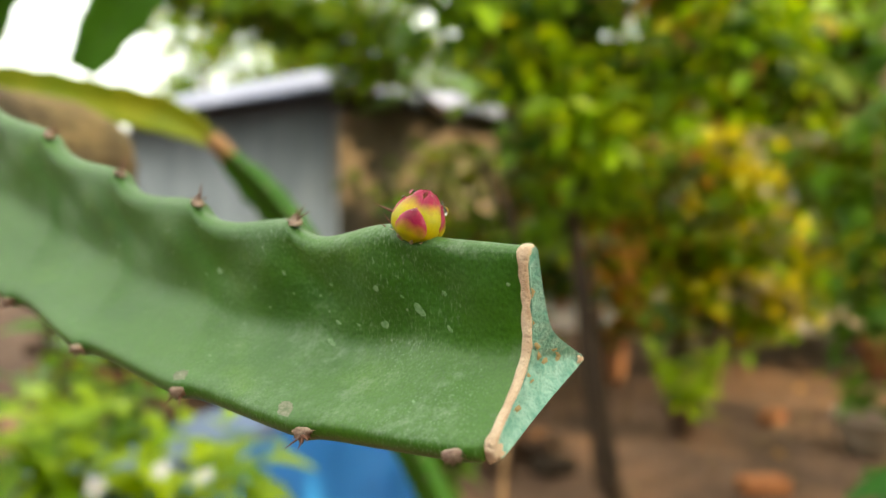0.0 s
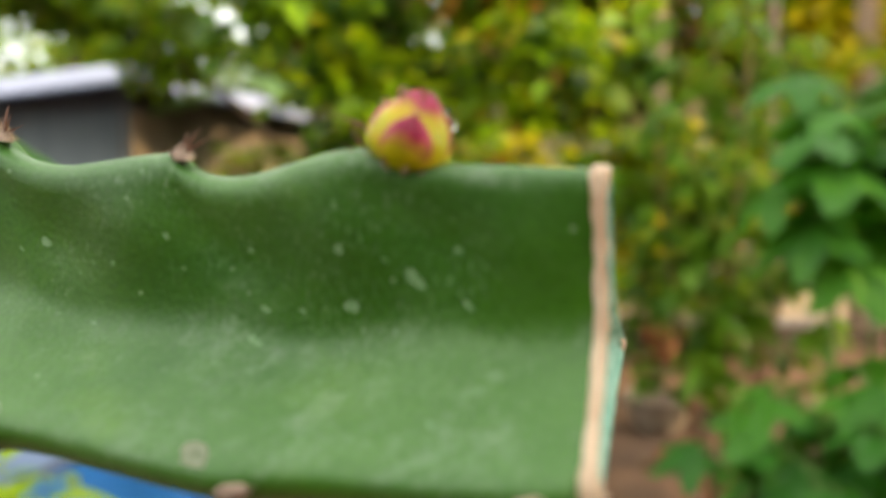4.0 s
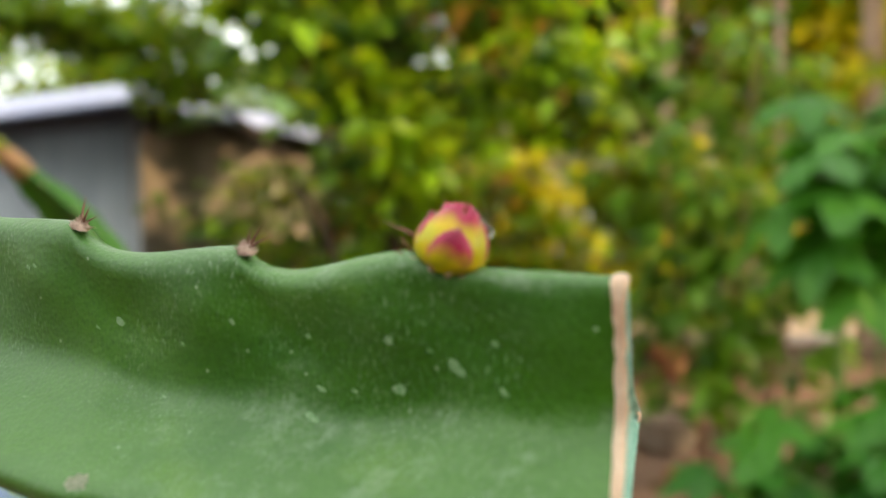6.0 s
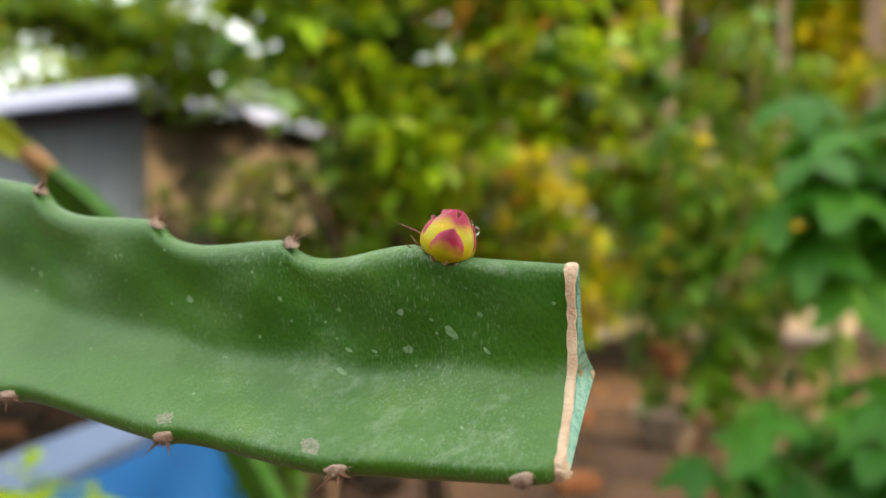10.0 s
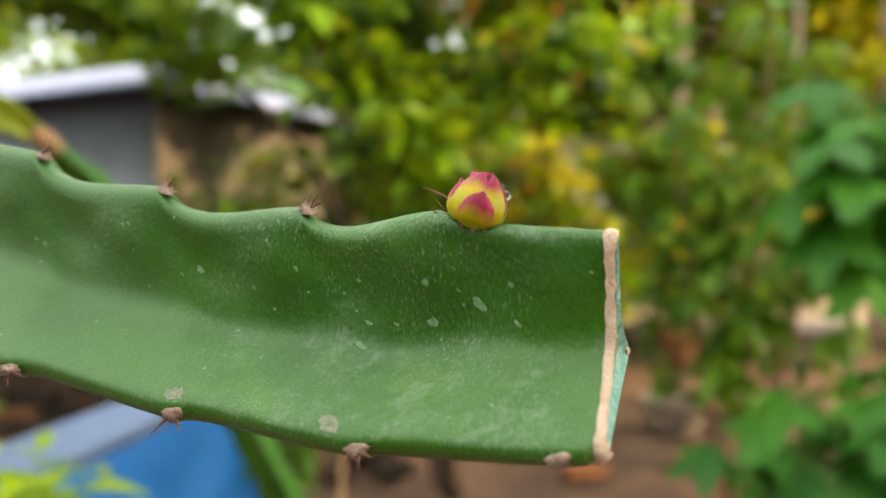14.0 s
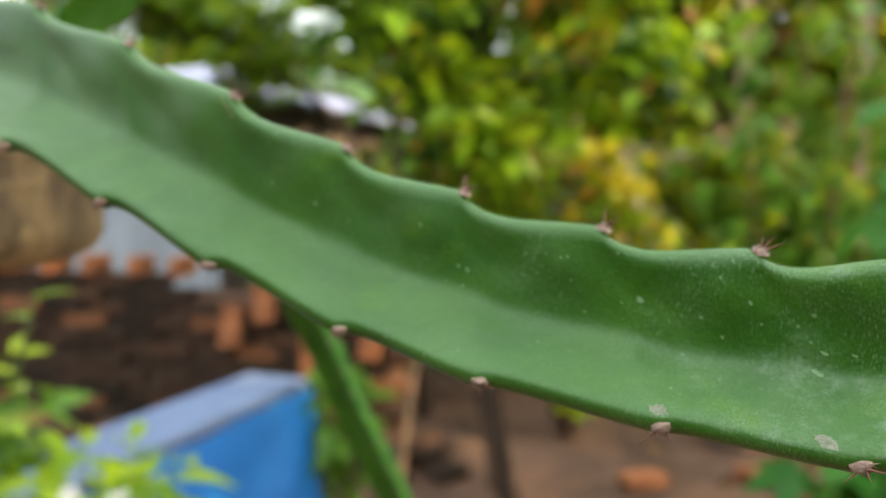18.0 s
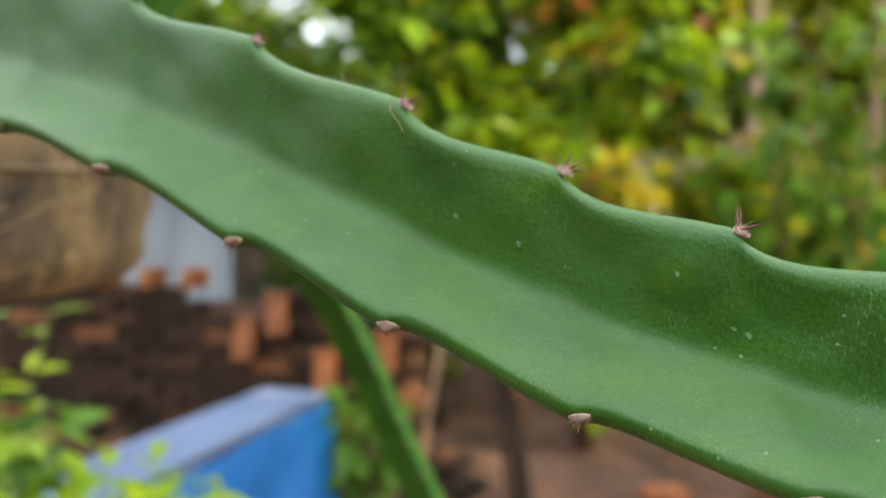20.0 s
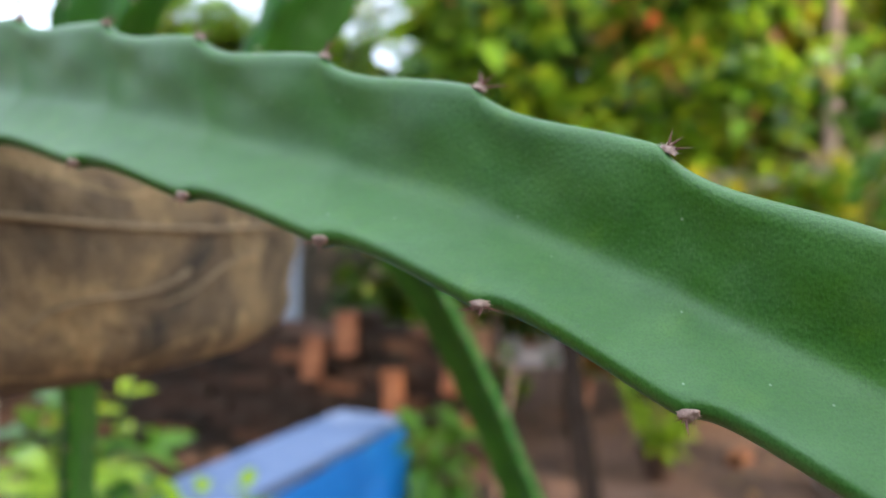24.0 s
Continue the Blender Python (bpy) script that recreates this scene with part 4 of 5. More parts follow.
def shed():
    base = thing("shed", (-2.63, 6.3, 0), "small shed clad in weathered corrugated tin with a pale blue roof", "shed")
    near, left, right = np.array([-2.01, 5.2]), np.array([-4.83, 6.55]), np.array([-1.13, 7.1])
    far = left + right - near
    n = 5
    for i in range(n):
        a, b = near + (left - near) * i / n, near + (left - near) * (i + 1.02) / n
        corrugated(a, b, 0.02, 2.17, 0.02, 2.17, mat=TIN, parent=base)
    for i in range(4):
        a, b = near + (right - near) * i / 4, near + (right - near) * (i + 1.02) / 4
        k0, k1 = i / 4, (i + 1.02) / 4
        corrugated(b, a, 0.02, 2.17, 0.02, 2.17, mat=TIN_BROWN, parent=base)
    corrugated(far, left, 0.02, 2.17, 0.02, 2.17, mat=TIN_BROWN, parent=base)
    corrugated(right, far, 0.02, 2.17, 0.02, 2.17, mat=TIN_BROWN, parent=base)
    for c in (near, left, right, far):
        q_ = c + unit(far + near - 2 * c) * 0.09 if c is not near and c is not far else c + unit(left + right - 2 * near) * (0.09 if c is near else -0.09)
        part("corner_post", *box((q_[0] - 0.04, q_[1] - 0.04, -0.03), (q_[0] + 0.04, q_[1] + 0.04, 2.10), 0.006), BARK, base)
    # hipped roof: sheets climb from the two near eaves to the hip and the ridge
    ex, ey = unit(left - near), unit(right - near)
    w, d = np.linalg.norm(left - near), np.linalg.norm(right - near)
    slope, over, flat_ = 0.36, 0.30, 1.1
    for along, across, length, count in ((ex, ey, w, 6), (ey, ex, d, 4)):
        for i in range(count):
            x0, x1 = -over + (length + 2 * over) * i / count, -over + (length + 2 * over) * (i + 1.03) / count
            nn, v = 60, []
            for s_ in (0.0, -0.002):
                for k in range(nn + 1):
                    x = x0 + (x1 - x0) * k / nn
                    z = 0.013 * math.sin(2 * math.pi * x / 0.09)
                    for y in (-over, min(max(x, -over + 0.01), flat_)):
                        p = near + along * x + across * y
                        v.append((p[0], p[1], 2.24 + y * slope + z + s_))
            m = 2 * (nn + 1)
            f = [(2 * k, 2 * k + 2, 2 * k + 3, 2 * k + 1) for k in range(nn)]
            f += [tuple(m + j for j in reversed(q)) for q in f]
            f += [(2 * k, m + 2 * k, m + 2 * k + 2, 2 * k + 2) for k in range(nn)]
            part("roof_sheet", v, f, ROOF, base)
    hip = [(*(near + (ex + ey) * q), 2.26 + q * slope) for q in (-over, 0.5, flat_)]
    part("hip_cap", *tube(hip, 0.035, 6), ROOF, base)
    for y in (0.1, 0.9):
        for along, across, length in ((ex, ey, w), (ey, ex, d)):
            p0, p1 = near + across * y + along * y, near + across * y + along * length
            z = 2.185 + y * slope
            part("purlin", *tube([(*p0, z), (*p1, z)], 0.03, 6), BARK, base)


shed()


# ---- the covered bench and the brick wall ----
def blue_bench():
    """A low bench: a pale board top, a blue plastic sheet hanging down its side."""
    base = thing("bench", (-1.15, 2.3, 0), "low bench with pale boards and a blue plastic sheet hanging down", "bench")
    a, b = np.array([-1.13, 1.10]), np.array([-0.75, 2.72])
    t = unit(b - a)
    nrm = np.array([t[1], -t[0]])
    if nrm[0] < 0:
        nrm = -nrm
    n, rows_ = 40, 14
    v = []
    for side in (0, 1):
        for j in range(rows_ + 1):
            q = j / rows_
            for i in range(n + 1):
                u = i / n
                fold = 0.02 * math.sin(u * 23 + 2 * q) * q + 0.012 * noise.noise((u * 9, q * 4, 0.5))
                xy = a + (b - a) * u + nrm * (0.012 + 0.10 * q + fold - 0.004 * side)
                z = 0.633 - 0.555 * q + 0.02 * math.sin(u * 9) * q
                v.append((*xy, z))
    w = n + 1
    f = [(j * w + i, j * w + i + 1, (j + 1) * w + i + 1, (j + 1) * w + i) for j in range(rows_) for i in range(n)]
    m = w * (rows_ + 1)
    f += [tuple(m + k for k in reversed(q)) for q in f]
    part("sheet", v, f, BLUE, base, "bright blue plastic sheet")
    for k in range(3):
        o0, o1 = -0.005 - 0.085 * k, -0.085 - 0.085 * k
        c = [a + nrm * o0, b + nrm * o0, b + nrm * o1, a + nrm * o1]
        v = [(*q, z) for z in (0.635, 0.665) for q in c]
        part("board", v, [(0, 3, 2, 1), (4, 5, 6, 7), (0, 1, 5, 4), (1, 2, 6, 5), (2, 3, 7, 6), (3, 0, 4, 7)], PALE, base, smooth=False)
    for u in (0.06, 0.94):
        for o in (-0.05, -0.20):
            p = a + (b - a) * u + nrm * o
            part("leg", *tube([(*p, -0.02), (*p, 0.635)], [0.03, 0.027], 8), BARK, base)


blue_bench()


def brick_wall():
    base = thing("brick_wall", (-1.8, 4.1, 0), "low crumbling wall of old dark bricks", "wall", kind="structure")
    r = random.Random(21)
    bricks = []
    for k in range(5):
        v, f = box((-0.118, -0.055, -0.035), (0.118, 0.055, 0.035), 0.007)
        v = [tuple(c + 0.006 * noise.noise(Vector(p) * 30 + Vector((k * 5, i, 0))) for i, c in enumerate(p)) for p in v]
        bricks.append(mesh("brick", v, f, BRICK, smooth=False))
    part("core", *box((-3.6, 4.06, -0.05), (-0.52, 4.15, 0.84)), SOIL, base)
    for row in range(12):
        x = -3.6 + (0.12 if row % 2 else 0)
        while x < -0.55:
            if not (row > 9 and r.random() < 0.35):
                placed("brick", r.choice(bricks), base, pose(x + r.uniform(-0.01, 0.01), 4.03 + r.uniform(-0.02, 0.02), 0.035 + row * 0.078, r.uniform(-2, 2), r.uniform(-2, 2), r.uniform(-4, 4)))
            x += 0.25
    # reddish bricks on end, added against its face in place of sun patches
    red = mesh("brick", *box((-0.055, -0.035, -0.118), (0.055, 0.035, 0.118), 0.007), CLAY_ORANGE_SUN, smooth=False)
    for x, z, lean in ((-1.48, 0.66, 4), (-1.03, 0.50, -6), (-1.30, 0.80, -3), (-0.70, 0.62, 5)):
        placed("brick", red, base, pose(x, 3.935, z, -8, lean, 0), "orange-red upright brick standing in for a sun patch")
    # a coping of orange bricks laid along its top
    x = -3.55
    while x < -1.55:
        placed("brick", red, base, pose(x, 4.04 + r.uniform(-0.02, 0.02), 0.975, 90 + r.uniform(-4, 4), 90 + r.uniform(-5, 5), r.uniform(-6, 6)), "orange-red coping brick")
        x += 0.25
    # loose bricks and shards at its foot
    for _ in range(26):
        placed("brick", r.choice(bricks), base, pose(r.uniform(-2.6, -0.2), r.uniform(3.5, 3.9), 0.04 + r.uniform(0, 0.05), r.uniform(-30, 30), r.uniform(-30, 30), r.uniform(0, 180)))


brick_wall()


# ---- trees and shrubs ----
def limb_line(start, end, sag, r, n=6):
    start, end = np.array(start, float), np.array(end, float)
    t = np.linspace(0, 1, n)[:, None]
    p = start + (end - start) * t
    p[:, 2] += sag * np.sin(np.pi * t[:, 0])
    p[1:-1] += r.normal(0, 0.03 * np.linalg.norm(end - start), (n - 2, 3))
    return p


def tree(base_xy, height, trunk_r, crown, leaves, leaf_size, mats, label, lean=(0, 0), first=0.35, limbs=14, seed=1, spread=None, category="tree", trunk_mat=None, droop=0.5, group="", line=None):
    """Trunk, limbs and a ragged crown of single leaves hung along the limbs. crown: half-widths of the crown."""
    r = np.random.default_rng(seed)
    bx, by = base_xy
    base = thing("tree" if category == "tree" else "shrub", (bx, by, 0), label, category, group)
    top = np.array([bx + lean[0], by + lean[1], height])
    tl = spline([(bx, by, -0.05), (bx + lean[0] * 0.25 + r.normal(0, 0.05), by + lean[1] * 0.25, height * 0.35), (bx + lean[0] * 0.7, by + lean[1] * 0.7 + r.normal(0, 0.05), height * 0.7), top], 6)
    if line:
        tl = spline(line, 6)
    pieces = [tube(tl, np.linspace(trunk_r, trunk_r * 0.25, len(tl)), 8)]
    pts, cx = [], np.array(crown)
    for k in range(limbs):
        q = first + (1 - first) * (k + r.random()) / limbs
        i = min(len(tl) - 1, int(q * (len(tl) - 1)))
        a = r.uniform(0, 2 * math.pi)
        out = np.array([math.cos(a) * cx[0], math.sin(a) * cx[1], 0]) * r.uniform(0.55, 1.0)
        rise = cx[2] * r.uniform(0.05, 0.55)
        if spread:
            out[0] += spread[0] * r.random()
            out[1] += spread[1] * r.random()
        end = tl[i] + out + (0, 0, rise)
        ln = limb_line(tl[i], end, 0.08 * np.linalg.norm(out), r)
        rr = trunk_r * (0.5 - 0.3 * q)
        pieces.append(tube(ln, np.linspace(rr, rr * 0.2, len(ln)), 5))
        for _ in range(4):
            s = ln[r.integers(2, len(ln))]
            e2 = s + r.normal(0, 1, 3) * cx * 0.28
            l2 = limb_line(s, e2, 0.0, r, 4)
            pieces.append(tube(l2, np.linspace(rr * 0.3, rr * 0.08, 4), 4))
            pts.append((l2, 0.5))
        pts.append((ln[2:], 1.0))
    part("trunk", *joined(pieces), trunk_mat or BARK, base)
    # leaves grow in tufts along the limbs, with gaps between
    P, F = [], []
    tufts = 3
    per = max(4, leaves // (len(pts) * tufts))
    size = min(0.34, 0.055 * (cx[0] + cx[2])) + leaf_size * 0.35
    for ln, _ in pts:
        for _t in range(tufts):
            u = r.uniform(0, len(ln) - 1.001)
            i = int(u)
            c = ln[i] + (ln[i + 1] - ln[i]) * (u - i) + r.normal(0, 1, 3) * cx * 0.05
            P.append(c + r.normal(0, 1, (per, 3)) * size * (0.75, 0.75, 0.5) * r.uniform(0.6, 1.2))
            F += [r.normal(0, 0.26)] * per
    P, F = np.vstack(P), np.array(F)
    sel = r.integers(0, len(mats), len(P)) if len(mats) > 1 else np.zeros(len(P), int)
    # neighbours share a colour, so split by a soft field
    fld = np.array([noise.noise((p[0] * 1.1 + seed, p[1] * 1.1, p[2] * 1.1)) for p in P]) * 0.7 + F + r.normal(0, 0.08, len(P))
    sel = np.clip(((fld + 0.5) * len(mats)).astype(int), 0, len(mats) - 1)
    for k, mt in enumerate(mats):
        q = P[sel == k]
        if len(q):
            part("crown", *leaf_mass(q, leaf_size, 1.0, droop, seed=seed + k), mt, base, kind="stuff", smooth=False)
    return base


# the slim tree in the yard and the leaning sapling in front of the shed
tree((0.05, 3.35), 4.6, 0.046, (0.85, 0.8, 0.9), 8000, 0.12, [LEAF_DARK, LEAF_TREE, LEAF_DARK, LEAF_LIME, LEAF_TREE], "slim tree with a dark trunk and loose green foliage", first=0.40, limbs=30, seed=2, trunk_mat=BARK_DARK,
     line=[(0.05, 3.35, -0.05), (-0.09, 3.40, 0.77), (-0.20, 3.45, 1.6), (-0.13, 3.55, 2.4), (-0.2, 3.8, 3.4), (-0.3, 4.0, 4.6)])
tree((-0.02, 3.45), 2.3, 0.012, (0.30, 0.30, 0.4), 1000, 0.085, [LEAF_DARK, LEAF_TREE], "leafy creeper climbing beside the slim trunk", lean=(-0.2, 0.25), first=0.45, limbs=18, seed=22, category="shrub", trunk_mat=BARK_DARK)
tree((-0.45, 4.8), 2.5, 0.035, (0.62, 0.7, 0.34), 1700, 0.095, [LEAF_DARK, LEAF_TREE, LEAF_TREE], "leaning sapling with drooping green leaves", first=0.55, limbs=42, seed=3, trunk_mat=BARK_DARK,
     line=[(-0.45, 4.8, -0.05), (-0.58, 4.7, 1.0), (-0.75, 4.6, 1.5), (-1.11, 4.5, 1.95), (-1.63, 4.5, 2.32), (-2.3, 4.5, 2.50), (-3.0, 4.5, 2.62)])
tree((-0.05, 5.2), 1.9, 0.03, (0.75, 0.5, 0.6), 2200, 0.10, [LEAF_DARK, LEAF_DARK, LEAF_RED, LEAF_TREE], "shrub with russet and yellow leaves", first=0.2, limbs=14, seed=4, category="shrub")
tree((-0.98, 5.3), 1.65, 0.03, (0.62, 0.5, 0.5), 2000, 0.10, [LEAF_DARK, LEAF_PALE, LEAF_TREE], "dense shrub with dark and pale leaves before the shed", first=0.15, limbs=16, seed=5, category="shrub")
# lime and gold leaf colours carry the sunlight on this and the next shrub
tree((0.75, 5.9), 1.65, 0.03, (0.9, 0.6, 0.5), 3600, 0.14, [LEAF_LIME, LEAF_TREE, LEAF_SUN_GOLD, LEAF_PALE], "spreading yellow-green shrub in low sun", first=0.15, limbs=16, seed=6, category="shrub")
tree((2.1, 6.6), 1.9, 0.03, (1.1, 0.7, 0.6), 3600, 0.14, [LEAF_TREE, LEAF_LIME, LEAF_SUN_GOLD, LEAF_PALE], "yellow-green shrub beside the lane", first=0.15, limbs=16, seed=7, category="shrub")
tree((0.9, 8.2), 4.6, 0.07, (1.4, 1.2, 1.5), 4800, 0.24, [LEAF_DARK, LEAF_RED, LEAF_TREE, LEAF_LIME], "tree hung with green and russet creepers", first=0.15, limbs=24, seed=8)
tree((2.2, 9.2), 5.6, 0.09, (1.6, 1.2, 1.8), 5200, 0.24, [LEAF_DARK, LEAF_DRY, LEAF_LIME, LEAF_SUN_GOLD], "tree hung with brown dead leaves among green", first=0.12, limbs=24, seed=9)
tree((5.2, 9.4), 6.0, 0.08, (1.8, 1.4, 2.0), 6000, 0.25, [LEAF_LIME, LEAF_SUN_GOLD, LEAF_SUN_GOLD], "yellow-green tree in low sun", first=0.15, limbs=26, seed=10)
tree((7.6, 11.5), 7.5, 0.10, (2.2, 1.8, 2.6), 8000, 0.25, [LEAF_SUN_GOLD, LEAF_LIME, LEAF_SUN_GOLD], "golden tree lit from behind", first=0.12, limbs=26, seed=11)
tree((3.6, 12.5), 8.0, 0.11, (2.2, 1.6, 2.6), 8000, 0.25, [LEAF_LIME, LEAF_TREE, LEAF_SUN_GOLD], "tall tree in low sun", first=0.15, limbs=24, seed=12)
tree((-1.3, 12.5), 7.0, 0.12, (1.7, 1.5, 2.2), 3600, 0.18, [LEAF_TREE, LEAF_DARK], "tall tree behind the shed", first=0.3, limbs=22, seed=13)
tree((-6.2, 13.5), 4.4, 0.12, (2.0, 1.6, 1.0), 800, 0.18, [LEAF_TREE, LEAF_LIME], "tree behind the shed's roof", first=0.4, limbs=20, seed=14)
tree((0.6, 15.0), 9.0, 0.14, (2.8, 1.8, 3.0), 5000, 0.28, [LEAF_TREE, LEAF_DARK, LEAF_LIME], "tall tree far beyond the yard", first=0.1, limbs=26, seed=15)
tree((6.5, 6.8), 5.0, 0.08, (1.6, 1.5, 1.8), 7000, 0.19, [LEAF_LIME, LEAF_SUN_GOLD, LEAF_TREE], "yellow-green tree beside the lane", first=0.15, limbs=24, seed=16)
tree((4.4, 10.6), 6.8, 0.08, (1.6, 1.2, 2.0), 5000, 0.25, [LEAF_TREE, LEAF_LIME, LEAF_SUN_GOLD], "yellow-green tree between two palms", first=0.2, limbs=24, seed=17)
tree((-1.36, 4.95), 1.25, 0.02, (0.32, 0.3, 0.4), 1000, 0.09, [LEAF_DARK, LEAF_TREE], "dark green shrub behind the brick wall", first=0.15, limbs=14, seed=18, category="shrub")
tree((-0.85, 4.9), 1.15, 0.02, (0.5, 0.4, 0.4), 1300, 0.09, [LEAF_TREE, LEAF_DARK], "small green shrub behind the brick wall", first=0.15, limbs=14, seed=19, category="shrub")


def far_trees():
    """A belt of trees that closes the yard all round."""
    r = random.Random(33)
    spots_ = [(11, 15, 6.5), (15, 9, 3.4), (14, 2, 3.0), (11, -6, 5), (4, -10, 5), (-4, -10, 5), (-11, -6, 5), (-14, 2, 7), (-13, 10, 4.2), (11, 21, 9), (4, 21, 10), (-3, 22, 9), (-9, 19, 5)]
    for k, (x, y, h) in enumerate(spots_):
        # right-hand trees take the leaf colours that have sunlight put in
        mats = [LEAF_SUN_GOLD, LEAF_LIME, LEAF_TREE] if x > 3 and y > 3 else [LEAF_TREE, LEAF_DARK]
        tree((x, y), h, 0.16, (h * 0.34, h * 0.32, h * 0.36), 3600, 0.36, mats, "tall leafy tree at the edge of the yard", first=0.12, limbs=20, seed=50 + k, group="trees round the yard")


far_trees()
tree((-1.65, 11.2), 3.4, 0.06, (0.9, 0.7, 0.9), 2200, 0.2, [LEAF_DARK, LEAF_TREE], "dark bushy tree behind the shed", first=0.08, limbs=20, seed=94)
tree((-3.7, 11.4), 6.2, 0.08, (1.7, 1.2, 1.8), 700, 0.2, [LEAF_TREE, LEAF_DARK], "open green tree over the shed", first=0.30, limbs=26, seed=98)
tree((-1.9, 12.3), 6.4, 0.09, (1.0, 0.9, 1.5), 1200, 0.2, [LEAF_TREE, LEAF_DARK, LEAF_LIME], "green tree rising behind the shed", first=0.3, limbs=22, seed=96)
tree((-0.72, 9.4), 2.3, 0.04, (0.7, 0.5, 0.6), 1500, 0.16, [LEAF_DARK, LEAF_TREE], "dark low shrub at the far side of the yard", first=0.08, limbs=18, seed=97, category="shrub")
tree((-7.0, 11.6), 5.4, 0.09, (0.9, 0.9, 1.3), 900, 0.2, [LEAF_TREE, LEAF_LIME], "light green tree behind the shed", first=0.3, limbs=20, seed=95)
# a tree out of view, added to keep the sun off the cactus
tree((4.3, -0.8), 5.3, 0.08, (1.7, 1.7, 1.4), 7000, 0.2, [LEAF_TREE, LEAF_DARK], "unseen leafy tree added to shade the cactus", first=0.5, limbs=22, seed=90)
# sparse tree out of view, added to break the sunlight into dapples
for k_, (x_, y_) in enumerate(((7.2, 2.2),)):
    tree((x_, y_), 5.2, 0.08, (1.7, 1.4, 1.3), 450, 0.2, [LEAF_TREE, LEAF_DARK], "unseen open-crowned tree added to dapple the sun", first=0.45, limbs=20, seed=92 + k_, group="trees beside the yard")


def palm_trunk(x, y, h, r0, lean, label):
    base = thing("palm", (x, y, 0), label, "palm")
    line = spline([(x, y, -0.1), (x + lean * 0.3, y, h * 0.4), (x + lean, y + 0.1, h)], 26)
    rad = [r0 * (1.15 if i == 0 else 1) * (1 - 0.25 * i / len(line)) * (1.06 if i % 2 else 0.97) for i in range(len(line))]
    part("trunk", *tube(line, rad, 12), PALM_BARK, base)
    top = line[-1]
    r = np.random.default_rng(int(abs(x * 100)))
    for k in range(13):
        a = 2 * math.pi * k / 13 + r.uniform(-0.2, 0.2)
        L = 2.3
        el_ = r.uniform(-0.2, 0.9)
        spine_ = [top + np.array([math.cos(a) * L * t * math.cos(el_), math.sin(a) * L * t * math.cos(el_), L * (math.sin(el_) * t - 0.55 * t * t)]) for t in np.linspace(0, 1, 10)]
        v, f = tube(spine_, np.linspace(0.03, 0.006, 10), 5)
        pieces = [(v, f)]
        for i in range(1, 9):
            for s in (-1, 1):
                side = np.array([-math.sin(a), math.cos(a), 0]) * s
                for q in (0.0, 0.5):
                    p0 = np.array(spine_[i]) * (1 - q) + np.array(spine_[i + 1]) * q
                    p1 = p0 + side * 0.45 * (1 - 0.06 * i) + np.array([math.cos(a) * 0.2, math.sin(a) * 0.2, -0.25])
                    w = unit(np.array(spine_[i + 1]) - np.array(spine_[i])) * 0.022
                    pieces.append(([p0 - w, p0 + w, (p0 + p1) / 2 + w * 1.2 + (0, 0, 0.02), p1, (p0 + p1) / 2 - w * 1.2 + (0, 0, 0.02)], [(0, 1, 2, 4), (4, 2, 3)]))
        part("frond", *joined(pieces), LEAF_TREE, base)


palm_trunk(2.42, 7.5, 7.5, 0.08, 0.05, "slender palm with a brown ringed trunk")
palm_trunk(3.74, 7.8, 9.0, 0.058, 0.05, "palm with a pale ringed trunk")
palm_trunk(6.25, 12.0, 8.5, 0.055, -0.05, "thin pale palm trunk among yellow foliage")
palm_trunk(4.85, 8.0, 8.0, 0.13, 0.1, "thick dark palm trunk beside the lane")


# ---- banana plants ----
def banana_leaf(length, width, droop, seed):
    """A long blade with a thick midrib, torn along its side veins."""
    r = random.Random(seed)
    n, v, f = 26, [], []
    spine_ = []
    for i in range(n + 1):
        t = i / n
        spine_.append(np.array([0, length * math.sin(droop * t) / droop, length * (1 - math.cos(droop * t)) / droop * -1.0]))
    torn = [r.random() < 0.3 for _ in range(n + 1)]
    flap = [r.uniform(-0.16, 0.16) for _ in range(n + 1)]
    cut = 0.0
    for i in range(n):
        if torn[i]:
            cut = flap[i]
        for s in (-1, 1):
            o = len(v)
            for j, q in ((i, 0.05 if torn[i] else 0.0), (i + 1, -0.05 if torn[i + 1] else 0.0)):
                t = j / n
                w = width * max(0.04, math.sin(math.pi * min(1, 0.08 + 0.92 * t)) ** 0.6)
                for k, u in enumerate((0.02, 0.5, 1.0)):
                    p = spine_[j] + np.array([s * w * u, 0.10 * u * width + q * width * u, -0.30 * width * u * u + (cut + 0.1 * s) * width * u])
                    v.append(p)
            f += [(o, o + 1, o + 4, o + 3), (o + 1, o + 2, o + 5, o + 4)]
    tv, tf = tube(spine_, np.linspace(0.016, 0.004, n + 1), 6)
    o = len(v)
    v += tv
    f += [tuple(k + o for k in q) for q in tf]
    return mesh("blade", v, f, LEAF_BANANA)


def banana(x, y, h, leaves, label, seed):
    base = thing("banana_plant", (x, y, 0), label, "banana plant")
    line = spline([(x, y, -0.05), (x + 0.03, y, h * 0.5), (x, y + 0.03, h)], 8)
    part("stalk", *tube(line, np.linspace(0.085, 0.045, len(line)), 12), plain("banana_stalk", (0.035, 0.045, 0.018), (0.10, 0.10, 0.045), 7, 0.7, stretch=(1, 1, 0.2)), base)
    for k, (a, tilt, L, W, dr) in enumerate(leaves):
        placed("blade", banana_leaf(L, W, dr, seed + k), base, pose(x, y, h - 0.05 - 0.03 * k, tilt, 0, a))


